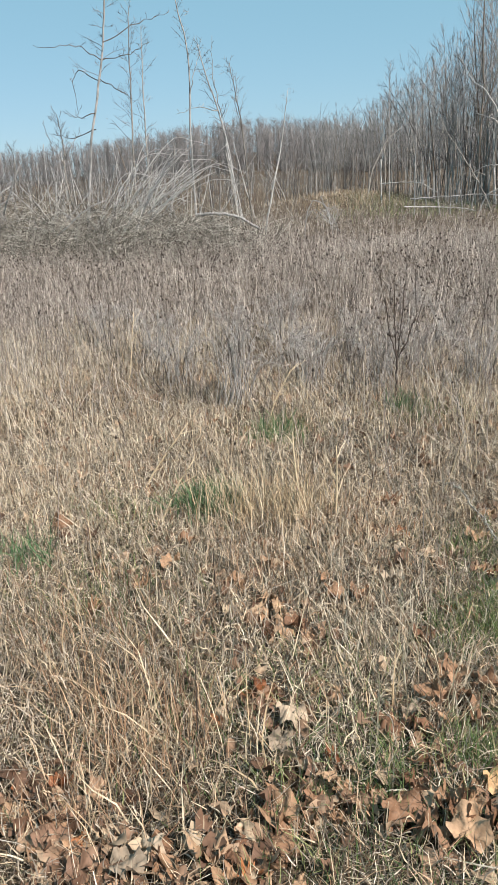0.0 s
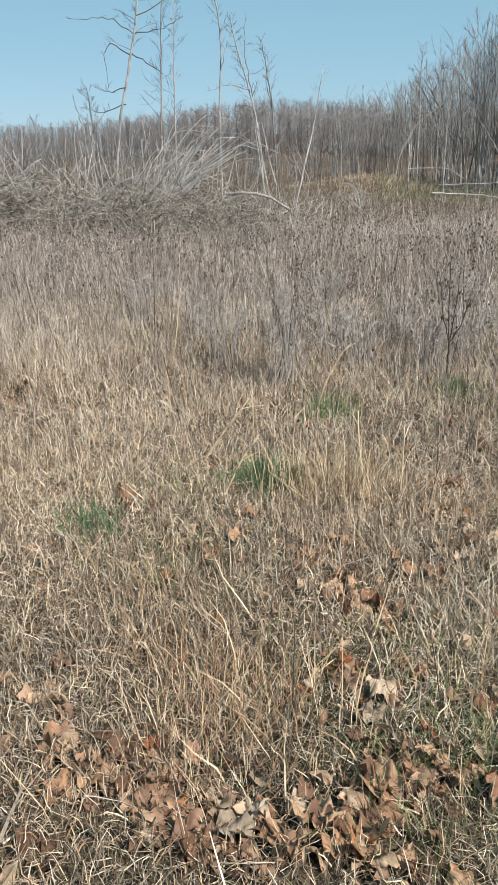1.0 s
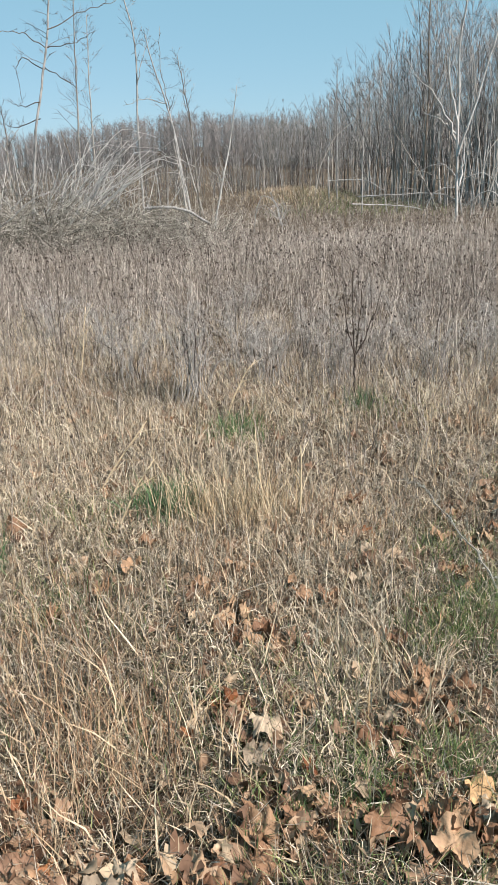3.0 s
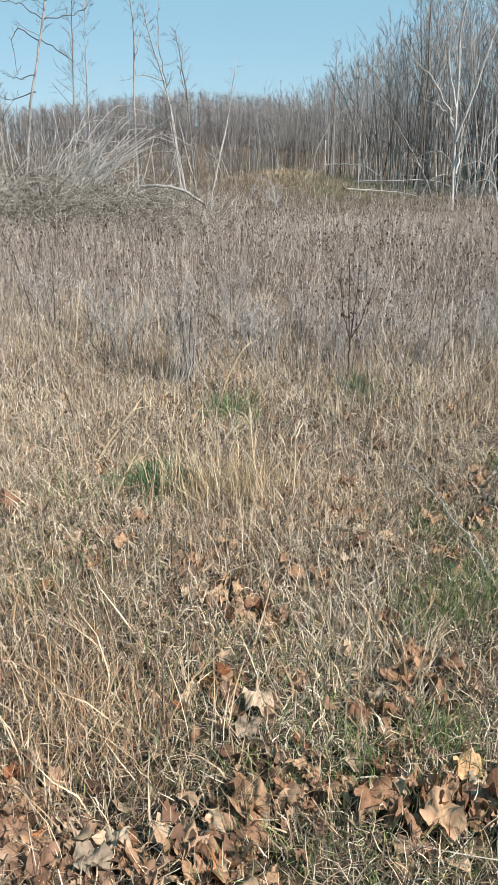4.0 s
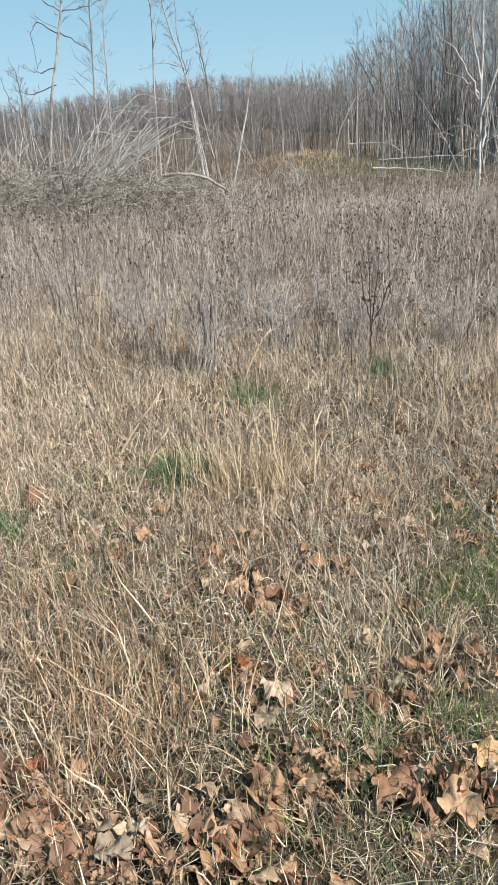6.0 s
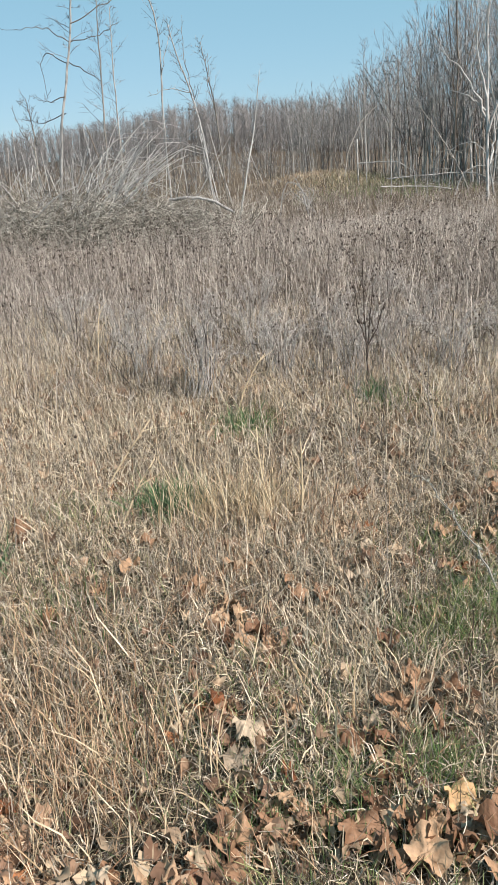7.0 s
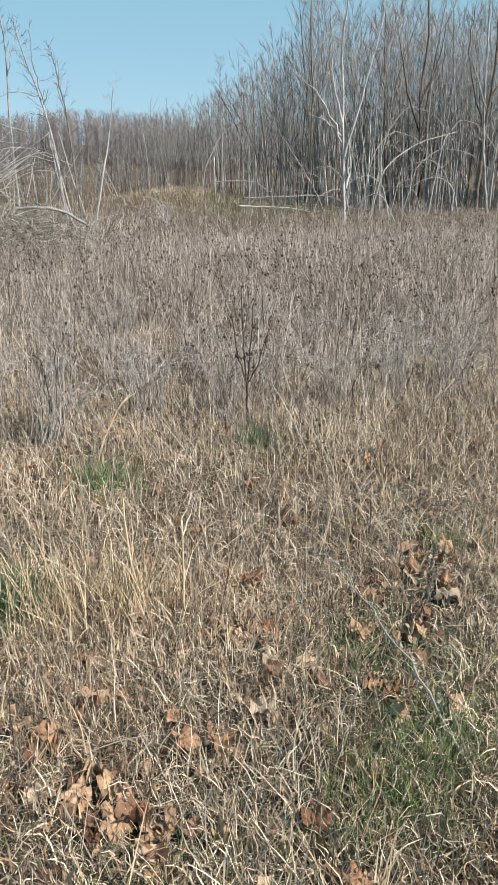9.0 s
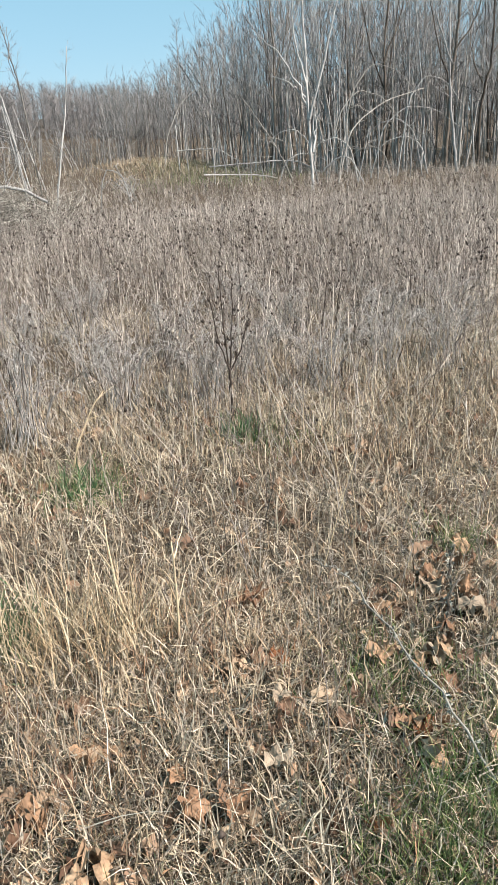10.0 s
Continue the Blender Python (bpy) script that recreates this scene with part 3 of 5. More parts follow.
def build_far_woods():
    """Woods on the rise behind the field, too far to count."""
    rng = np.random.default_rng(50)
    kinds = []
    for s in range(5):
        g = Geo()
        p = bend(rng, (0, 0, -0.2), (0, 0, 1), 5.2, 4, 0.05)
        g.tube(p, 0.07 * np.linspace(1, 0.15, 5), 3)
        for k in range(52):
            az, f = rng.uniform(0, 6.28), rng.uniform(0.02, 0.5) if k % 5 < 2 else rng.uniform(0.4, 0.95)
            g.cone(along(p, f), (math.cos(az), math.sin(az), rng.uniform(0.3, 1.7)), rng.uniform(0.8, 1.7) * (1.15 - 0.35 * f), 0.024)
        kinds.append(g)
    geo = Geo()
    for g in kinds:
        n = 440
        ang = rng.uniform(radians(-42), radians(28), n)
        r = 120 + rng.exponential(30, n)
        x, y = r * np.sin(ang), r * np.cos(ang)
        s = rng.uniform(0.75, 1.15, n) * np.interp(x / y, [-0.6, -0.38, -0.22, 0.1], [0.84, 0.98, 1.22, 1.25])
        geo.scatter(g, turns(rng.uniform(0, 6.28, n), rng.normal(0, 0.03, n), rng.uniform(0, 6.28, n), s), np.stack([x, y, height(x, y)], -1))
    tagged(part("far_woods", geo, HAZED_TWIG), "grey-brown leafless woods on a low rise far behind the field, distance haze put into the colour", "woods", kind="stuff")


build_far_woods()


def build_thicket():
    """Grey saplings and stems that fill the ground between the brush pile and the woods."""
    rng = np.random.default_rng(60)
    kinds = []
    for s in range(6):
        g = Geo()
        tall = rng.uniform(1.6, 3.0)
        p = bend(rng, (0, 0, -0.05), (rng.normal(0, 0.12), rng.normal(0, 0.12), 1), tall, 4, 0.07)
        g.tube(p, np.linspace(0.018, 0.008, 5), 3)
        limbs(g, rng, p, 0.02, 7, (0.4, 1.0), 0.2, 1.1, 0, 3, 0.007, 3, True)
        kinds.append(g)
    geo = Geo()
    for g in kinds:
        n = 110
        y = rng.uniform(29, 75, n)
        x = rng.uniform(-0.62 * y, -0.03 * y, n)
        keep = (np.hypot((x + 0.6) / 3.4, (y - 32) / 5) > 1) & ((x < -4.5) | (y > 38))
        x, y = x[keep], y[keep]
        n = len(x)
        geo.scatter(g, turns(rng.uniform(0, 6.28, n), rng.normal(0, 0.08, n), rng.uniform(0, 6.28, n), rng.uniform(0.6, 1.15, n)), np.stack([x, y, height(x, y)], -1))
    tagged(part("thicket", geo, TWIG), "grey leafless thicket of young saplings behind the brush pile", "thicket", kind="stuff")


build_thicket()


def build_understory():
    """Brush and whips between and behind the counted trees of the wood."""
    rng = np.random.default_rng(65)
    kinds = []
    for s in range(6):
        g = Geo()
        tall = rng.uniform(2.0, 5.5)
        p = bend(rng, (0, 0, -0.05), (rng.normal(0, 0.15), rng.normal(0, 0.15), 1), tall, 4, 0.08)
        g.tube(p, np.linspace(0.02, 0.008, 5), 3)
        limbs(g, rng, p, 0.025, 9, (0.5, 1.4), 0.15, 0.9, 0, 5, 0.007, 3, True)
        kinds.append(g)
    geo = Geo()
    for g in kinds:
        n = 100
        x = rng.uniform(-3, 34, n)
        y = np.interp(x, [-9, -3, 2.2, 3.2, 5, 10, 16, 24, 36], [68, 56, 45, 33, 29, 27.5, 26, 25, 25]) + rng.exponential(11, n)
        keep = (x < 0.6 * y + 3) & (y < 110)
        x, y = x[keep], y[keep]
        n = len(x)
        geo.scatter(g, turns(rng.uniform(0, 6.28, n), rng.normal(0, 0.12, n), rng.uniform(0, 6.28, n), rng.uniform(0.6, 1.2, n)), np.stack([x, y, height(x, y)], -1))
    # the gloom between the trunks comes partly from this darkened twig colour
    tagged(part("understory", geo, PAINTED_SHADE_TWIG), "grey tangle of whips and brush inside the wood, its shade put into the colour", "undergrowth", kind="stuff")


build_understory()


def sapling(x, y, tall, lean, seed, material=BARK_PALE):
    rng = np.random.default_rng(seed)
    root = new("sapling")
    root.location = (x, y, float(height(x, y)))
    tagged(root, "thin leafless dead sapling with pale stem", "sapling", "thin dead saplings")
    p = bend(rng, (0, 0, -0.05), (lean, rng.normal(0, 0.08), 1), tall, 5, 0.05)
    g = Geo()
    g.tube(p, np.linspace(0.022, 0.008, 6), 5)
    part("stem", g, material, root)
    g = Geo()
    limbs(g, rng, p, 0.02, 6, (0.2, 0.6), 0.4, 0.9, 0, 2, 0.005)
    part("crown", g, TWIG, root)


def build_saplings():
    rng = np.random.default_rng(70)
    for n in range(50):
        y = rng.uniform(18.5, 30)
        x = rng.uniform(-0.44 * y, -0.2 * y) if n < 43 else rng.uniform(-0.2 * y, -0.1 * y)
        if math.hypot(x + 0.6, y - 32) > 3.5:
            sapling(x, y, rng.uniform(0.7, 2.8), rng.normal(0, 0.26), 700 + n, (BARK_WHITE, BARK_PALE, BARK_GREY)[n % 3])
    for n, (x, y, tall, lean) in enumerate(((2.62, 26, 0.95, -0.16), (2.93, 26, 1.15, 0.0), (3.32, 26, 0.8, -0.05), (3.7, 27, 1.6, 0.1), (2.3, 27.5, 1.8, -0.08), (5.6, 23, 1.5, 0.1), (6.3, 23.5, 2.2, -0.06), (7.4, 24, 2.5, 0.05), (4.9, 24, 2.4, 0.12))):
        sapling(x, y, tall, lean, 760 + n)


build_saplings()


# ---- poles and fallen trunks ----
def stick(name, label, category, pts, r0, r1, material, seed, sides=6, twigs=0, group=""):
    rng = np.random.default_rng(seed)
    p, r = spine(rng, pts, r0, r1, r0 * 0.3)
    g = Geo()
    g.tube(p, r, sides)
    if twigs:
        limbs(g, rng, p, r0, twigs, (0.2, 0.7), 0.3, 0.6, 0, 1, 0.004)
    return tagged(part(name, g, [material], smooth=True), label, category, group)


def gz(x, y, z=0.0):
    return (x, y, float(height(x, y)) + z)


stick("pole", "pale upright snapped-off dead stem at the field edge", "dead stem", [gz(0.82, 30, -0.05), (0.82, 30, 1.0), (0.82, 30, 1.84)], 0.024, 0.022, BARK_WHITE, 81)
stick("fallen_log", "thin pale fallen trunk lying level against stems", "log", [(0.8, 29.9, 1.0), (1.5, 29.6, 1.02), (2.2, 29.3, 1.0), gz(2.9, 29.2, 0.4)], 0.02, 0.014, BARK_WHITE, 82, twigs=3)
stick("fallen_log", "pale fallen trunk lying along the field edge", "log", [gz(1.46, 25.6, 0.32), gz(2.3, 25.9, 0.25), gz(3.24, 25.7, 0.2), gz(3.7, 25.6, 0.1)], 0.02, 0.013, BARK_WHITE, 83)
stick("fallen_log", "pale fallen trunk lying along the field edge", "log", [gz(1.7, 26.6, 0.5), gz(2.6, 26.4, 0.5), gz(4.4, 26.6, 0.55), gz(5.2, 26.2, 0.12)], 0.024, 0.014, BARK_PALE, 84, twigs=4)
stick("fallen_log", "grey fallen trunk leaning into the wood", "log", [gz(4.9, 22.4, 0.05), (5.3, 22.6, 1.4), (6.35, 23, 2.04), (7.6, 23.5, 2.3)], 0.024, 0.012, BARK_GREY, 85, twigs=8)
stick("bent_branch", "pale bent branch arching to the ground", "branch", [gz(4.5, 22.3, 0.45), (4.89, 22.2, 0.75), (5.2, 22.1, 0.68), gz(5.56, 22, -0.03)], 0.022, 0.014, BARK_PALE, 86, twigs=3)
stick("leaning_trunk", "thin dead trunk leaning in an arch", "dead stem", [gz(0.3, 31, -0.05), (0.5, 31, 1.5), (1.1, 31.2, 2.6), (2.0, 31.4, 3.2)], 0.021, 0.011, BARK_GREY, 87, twigs=4)
stick("leaning_trunk", "thin dead trunk leaning against saplings", "dead stem", [gz(4.3, 26.5, -0.03), (3.9, 26.6, 0.9), (3.2, 26.8, 2.0), (2.8, 27, 2.6)], 0.03, 0.012, BARK_GREY, 88, twigs=4)
for s in range(7):
    a = -1.3 + 0.13 * s
    stick("dead_stick", "grey broken dead stick leaning in the weeds", "stick", [gz(-0.45 - 0.06 * s, 21.8 + 0.1 * s, -0.03), (a + 0.15, 21.9 + 0.1 * s, 0.5), (a, 22, 0.55 + 0.05 * (s % 3)), (a - 0.25, 22.1, 0.3)], 0.012, 0.006, BARK_PALE if s % 2 else BARK_GREY, 880 + s, 4, 2, "dead sticks in the weeds")


stick("broken_branch", "pale dead branch snapped into an arch in the weeds", "dead branch", [(-1.18, 18.5, 0.1), (-1.12, 18.5, 0.65), (-0.98, 18.5, 0.95), (-0.78, 18.5, 0.91), (-0.55, 18.5, 0.6), (-0.35, 18.5, 0.2)], 0.013, 0.008, BARK_PALE, 92, twigs=6)
stick("broken_branch", "short pale broken branch leaning in the weeds", "dead branch", [(-0.5, 18.4, 0.1), (-0.62, 18.4, 0.7), (-0.78, 18.4, 1.02)], 0.018, 0.01, BARK_PALE, 93, twigs=2)
stick("dead_sapling", "dark hooked dead sapling rising from the brush pile", "dead sapling", [(-5.66, 18.9, 0.1), (-5.64, 18.9, 1.3), (-5.57, 18.9, 1.6), (-5.48, 18.9, 1.73), (-5.58, 18.9, 2.09), (-5.72, 18.9, 2.55)], 0.024, 0.01, BARK_DARK, 94, twigs=3)


ARCHES = ((4.6, 23.6, 1.5, 0.9), (5.0, 24.2, 2.4, 1.3), (5.7, 23.4, 1.2, 0.8), (6.2, 24.0, 1.9, 1.6), (6.7, 23.6, 0.9, 0.7), (7.1, 24.3, 2.7, 1.2), (7.6, 23.5, 1.6, 1.0), (5.4, 24.6, 3.1, 1.5), (8.0, 24.2, 1.1, 0.9), (3.6, 24.6, 0.8, 0.9))
for n, (x, y, rise, reach) in enumerate(ARCHES):
    side = reach if n % 2 else -reach
    stick("bent_branch", "pale bent branch arching to the ground", "branch", [gz(x, y, -0.03), (x + 0.25 * side, y, 0.75 * rise), (x + 0.7 * side, y + 0.1, rise), (x + 1.25 * side, y + 0.2, rise * 0.92), (x + 1.7 * side, y + 0.2, rise * 0.65)], 0.02, 0.008, (BARK_PALE, BARK_GREY, BARK_WHITE)[n % 3], 960 + n, 5, 5)


def build_whips():
    """Thin fallen and leaning stems tangled along the wood's edge."""
    rng = np.random.default_rng(95)
    geo = Geo()
    for n in range(48):
        x = rng.uniform(3.2, 14.0)
        y = float(np.interp(x, [3, 5, 10, 16], [28, 26, 24.6, 23.6])) + rng.uniform(-0.6, 2.5)
        az = rng.uniform(-0.7, 0.7) + (math.pi if n % 2 else 0)
        p = bend(rng, gz(x, y, rng.uniform(0.0, 1.4)), (math.cos(az), 0.5 * math.sin(az), rng.uniform(-0.1, 0.8)), rng.uniform(0.8, 2.2), 5, 0.22, -0.1)
        p[:, 2] = np.maximum(p[:, 2], height(p[:, 0], p[:, 1]) + 0.03)
        geo.tube(p, np.linspace(rng.uniform(0.008, 0.014), 0.005, 6), 4)
    tagged(part("fallen_whips", geo, BARK_GREY), "tangle of thin pale fallen stems along the wood's edge", "brush", kind="stuff")


build_whips()


# ---- the brush pile ----
def build_brush_pile():
    rng = np.random.default_rng(90)
    root = new("brush_pile")
    root.location = (-5, 17, float(height(-5, 17)))
    tagged(root, "long heap of grey dead brush and broken limbs", "brush pile")
    off = np.array(root.location)

    def top(x):
        return float(np.interp(x, [-10.5, -9, -7.5, -6, -4.7, -3.2, -2.3, -1.5], [1.05, 1.35, 1.35, 1.05, 1.1, 0.85, 0.55, 0.15]))

    g = Geo()
    for _ in range(5200):
        x = rng.uniform(-10.8, -1.6)
        v = rng.normal(-0.1, 0.65)
        z = top(x) * rng.uniform(0.05, 1.0) * math.exp(-v * v)
        az = rng.normal(0.0, 0.9) + (math.pi if rng.random() < 0.45 else 0)
        d = (math.cos(az), math.sin(az) * 0.8, rng.normal(0.2, 0.45))
        ln = rng.uniform(0.3, 1.3)
        p = bend(rng, (x, 16.3 + v, z), d, ln, 4, 0.42, -0.05)
        p[:, 2] = np.maximum(p[:, 2], 0.02)
        g.tube(p - off, np.linspace(rng.uniform(0.0035, 0.009), 0.0025, 5), 3)
    tagged(part("tangle", g, BRUSH, root, "tangled grey twigs"), kind="stuff")
    for n in range(58):
        p0 = np.array((rng.uniform(-5.8, -4.6), 17 + rng.normal(0, 0.5), rng.uniform(0.3, 0.9)))
        reach, lift = rng.uniform(0.35, 1.9), rng.uniform(0.7, 1.8)
        end = p0 + (reach, rng.normal(0, 0.6), lift)
        pts = [p0, (p0 + end) / 2 + (0, 0, rng.uniform(0.0, 0.24)), end]
        if n % 4 == 0:
            pts.append(end + (rng.uniform(0.4, 0.9), rng.normal(0, 0.15), rng.uniform(-0.45, 0.0)))
        p, r = spine(rng, pts, rng.uniform(0.009, 0.018), 0.004, 0.016, 4)
        b = Geo()
        b.tube(p - off, r, 4)
        limbs(b, rng, p - off, 0.008, 3, (0.15, 0.5), 0.4, 0.5, 0, 1, 0.004)
        part("branch", b, BARK_WHITE if n % 3 else BARK_PALE, root)
    for n in range(32):
        x = rng.uniform(-10.2, -6.2)
        y = 16.6 + rng.normal(0, 0.5)
        z = top(x) * rng.uniform(0.5, 0.95)
        az = rng.uniform(-0.5, 0.5) + (math.pi if n % 2 else 0)
        p = bend(rng, (x, y, z), (math.cos(az), math.sin(az), rng.uniform(0.1, 1.5)), rng.uniform(0.7, 1.5), 4, 0.17)
        b = Geo()
        rr = rng.uniform(0.01, 0.02)
        b.tube(p - off, np.linspace(rr, rr * 0.6, 5), 6)
        part("limb", b, BARK_PALE, root, smooth=True)
    for n in range(16):
        x = rng.uniform(-9.6, -6.6)
        p = bend(rng, (x, 16.5 + rng.normal(0, 0.4), top(x) * 0.7), (rng.normal(-0.2, 0.5), rng.normal(0, 0.3), 1), rng.uniform(0.6, 1.3), 3, 0.06)
        b = Geo()
        rr = rng.uniform(0.012, 0.022)
        b.tube(p - off, np.linspace(rr, rr * 0.75, 4), 6)
        part("stub", b, BARK_PALE if n % 4 else BARK_DARK, root, "broken upright stub", smooth=True)
    b = Geo()
    p, r = spine(rng, [(-3.3, 16.3, 0.85), (-2.8, 16.25, 0.86), (-2.3, 16.2, 0.74), (-1.95, 16.2, 0.5)], 0.034, 0.026, 0.012)
    b.tube(p - off, r, 7)
    part("log", b, BARK_PALE, root, "pale curved log", smooth=True)


build_brush_pile()


# ---- where the fallen leaves lie: place and breadth ----
PALE_LEAVES = ((0.03, 1.55, 0.14), (0.01, 1.44, 0.11), (0.4, 1.59, 0.09), (0.62, 1.27, 0.12), (0.36, 2.45, 0.13), (1.0, 3.14, 0.13), (1.07, 2.95, 0.14), (-0.26, 1.03, 0.13), (0.91, 2.77, 0.15), (0.4, 2.67, 0.1), (-0.31, 0.97, 0.14))
RUST_LEAVES = ((-0.7, 1.23, 0.08), (-0.45, 1.06, 0.08), (-0.02, 0.97, 0.12), (-0.58, 1.25, 0.09), (-0.77, 4.41, 0.1), (-0.9, 3.3, 0.1), (0.57, 2.21, 0.1), (-0.19, 1.53, 0.07), (0.41, 2.88, 0.1), (0.16, 1.37, 0.1), (-0.09, 1.65, 0.12), (0.75, 2.46, 0.12))
NEAR_LEAVES = ((0.32, 1.53, 0.13), (0.52, 1.78, 0.14), (0.57, 1.57, 0.11), (0.47, 1.66, 0.12), (0.55, 1.67, 0.12), (0.44, 1.39, 0.13), (0.32, 1.21, 0.16), (0.37, 1.29, 0.11), (0.45, 1.25, 0.12), (0.47, 1.2, 0.13),
               (0.49, 1.13, 0.145), (0.4, 1.14, 0.15), (0.58, 1.19, 0.14), (0.52, 1.24, 0.12), (0.67, 1.22, 0.14), (0.72, 1.3, 0.12), (0.5, 1.81, 0.12), (0.62, 1.75, 0.1), (0.39, 1.5, 0.1), (0.66, 1.1, 0.14))
PATH_LEAVES = ((0.03, 1.27, 0.13), (0.09, 1.28, 0.12), (0.13, 1.23, 0.13), (0.05, 1.16, 0.14), (0.15, 1.18, 0.13), (0.03, 1.09, 0.14), (0.18, 1.28, 0.1), (0.25, 1.26, 0.1), (-0.12, 1.04, 0.15), (-0.07, 1.04, 0.14),
               (-0.04, 1.0, 0.16), (-0.14, 0.94, 0.14), (0.02, 0.95, 0.13), (-0.07, 1.64, 0.13), (0.17, 1.67, 0.1), (-0.04, 1.67, 0.11), (0.1, 0.98, 0.12), (0.22, 0.95, 0.13), (0.2, 1.2, 0.1), (-0.02, 1.12, 0.12))
LEFT_LEAVES = ((-0.25, 1.08, 0.13), (-0.33, 1.12, 0.12), (-0.27, 1.02, 0.14), (-0.23, 1.0, 0.13), (-0.46, 1.04, 0.15), (-0.46, 0.98, 0.14), (-0.52, 0.99, 0.13), (-0.62, 1.25, 0.12), (-0.54, 1.1, 0.14), (-0.98, 1.44, 0.15),
               (-0.87, 1.24, 0.16), (-0.86, 1.17, 0.13), (-0.66, 1.13, 0.13), (-0.48, 1.04, 0.15), (-0.56, 1.03, 0.13), (-0.32, 0.96, 0.14), (-0.72, 1.12, 0.14), (-0.6, 1.18, 0.12), (-0.8, 1.08, 0.14), (-0.4, 0.93, 0.13))
FAR_LEAVES = ((0.74, 2.81, 0.14), (0.9, 2.66, 0.12), (0.74, 2.5, 0.14), (0.75, 2.38, 0.13), (0.27, 2.82, 0.12), (-0.28, 2.35, 0.14), (-0.25, 2.33, 0.13), (-0.12, 2.2, 0.15), (0.13, 2.34, 0.12), (0.22, 2.32, 0.12),
              (0.35, 3.16, 0.13), (1.01, 3.17, 0.14), (1.2, 3.42, 0.13), (0.81, 3.04, 0.12), (-0.14, 2.15, 0.13), (-0.04, 2.08, 0.14), (0.07, 2.0, 0.13), (0.01, 2.06, 0.14), (0.45, 1.99, 0.12), (0.37, 3.21, 0.13))
SIDE_LEAVES = ((0.91, 2.78, 0.12), (-0.57, 2.5, 0.12), (-0.57, 2.72, 0.11), (-0.65, 2.33, 0.12), (-1.2, 2.81, 0.14), (-0.8, 2.13, 0.12), (-0.83, 2.42, 0.12), (0.38, 2.1, 0.1), (-1.14, 2.72, 0.12), (-0.1, 2.02, 0.13),
               (0.05, 1.95, 0.12), (-0.06, 2.13, 0.12), (1.1, 3.05, 0.13), (0.97, 2.9, 0.12), (1.15, 3.25, 0.13), (1.05, 4.4, 0.12), (-0.5, 4.3, 0.1), (0.12, 2.31, 0.11), (-0.15, 2.55, 0.12), (-0.85, 3.2, 0.12))
LEAF_SPOTS = np.array(PALE_LEAVES + RUST_LEAVES + NEAR_LEAVES + PATH_LEAVES + LEFT_LEAVES + FAR_LEAVES + SIDE_LEAVES)
OPEN_SPOTS = PALE_LEAVES + NEAR_LEAVES + PATH_LEAVES + FAR_LEAVES + SIDE_LEAVES


def off_leaves(rng, x, y, share=0.7):
    """True where a blade may grow: few come up through a leaf."""
    far = np.ones(len(x), bool)
    for lx, ly, size in OPEN_SPOTS:
        far &= (x - lx) ** 2 + (y - ly) ** 2 > (0.4 * size) ** 2
    return far | (rng.uniform(0, 1, len(x)) > share)


# ---- weeds and grass of the field ----
def weed_kind(seed, tall, heads, spread, big=1.0):
    rng = np.random.default_rng(seed)
    g = Geo()
    p = bend(rng, (0, 0, -0.02), (rng.normal(0, 0.06), rng.normal(0, 0.06), 1), tall, 3, 0.1)
    g.tube(p, np.linspace(0.0042, 0.0022, 4), 3, 0)
    for _ in range(heads):
        f = rng.uniform(0.6, 1.0)
        az = rng.uniform(0, 6.28)
        b = bend(rng, along(p, f), (math.cos(az) * spread, math.sin(az) * spread, 1), rng.uniform(0.05, 0.16), 2, 0.1)
        v = [b[0] + (0.0016, 0, 0), b[0] - (0.0016, 0, 0), b[-1]]
        g.add(v, None, [(0, 1, 2)], 0)
        s = rng.uniform(0.006, 0.013) * big
        c = b[-1]
        g.add([c + (s, 0, 0), c + (-s * 0.5, s * 0.87, 0), c + (-s * 0.5, -s * 0.87, 0), c + (0, 0, s * 1.3), c - (0, 0, s)], None, [(0, 1, 3), (1, 2, 3), (2, 0, 3), (1, 0, 4), (2, 1, 4), (0, 2, 4)], 1)
    for _ in range(7):
        az = rng.uniform(0, 6.28)
        g.cone(along(p, rng.uniform(0.1, 0.9)), (math.cos(az), math.sin(az), rng.uniform(0.4, 2.4)), rng.uniform(0.06, 0.22), 0.0026, 0)
    az = rng.uniform(0, 6.28)
    a = along(p, rng.uniform(0.2, 0.7))
    e = a + np.array((math.cos(az), math.sin(az), rng.uniform(-0.9, 0.4))) * 0.05
    g.add([a, (a + e) / 2 + (0, 0, 0.005), e, (a + e) / 2 - (0, 0, 0.004)], [(0, 1, 2, 3)], None, 0)
    return g


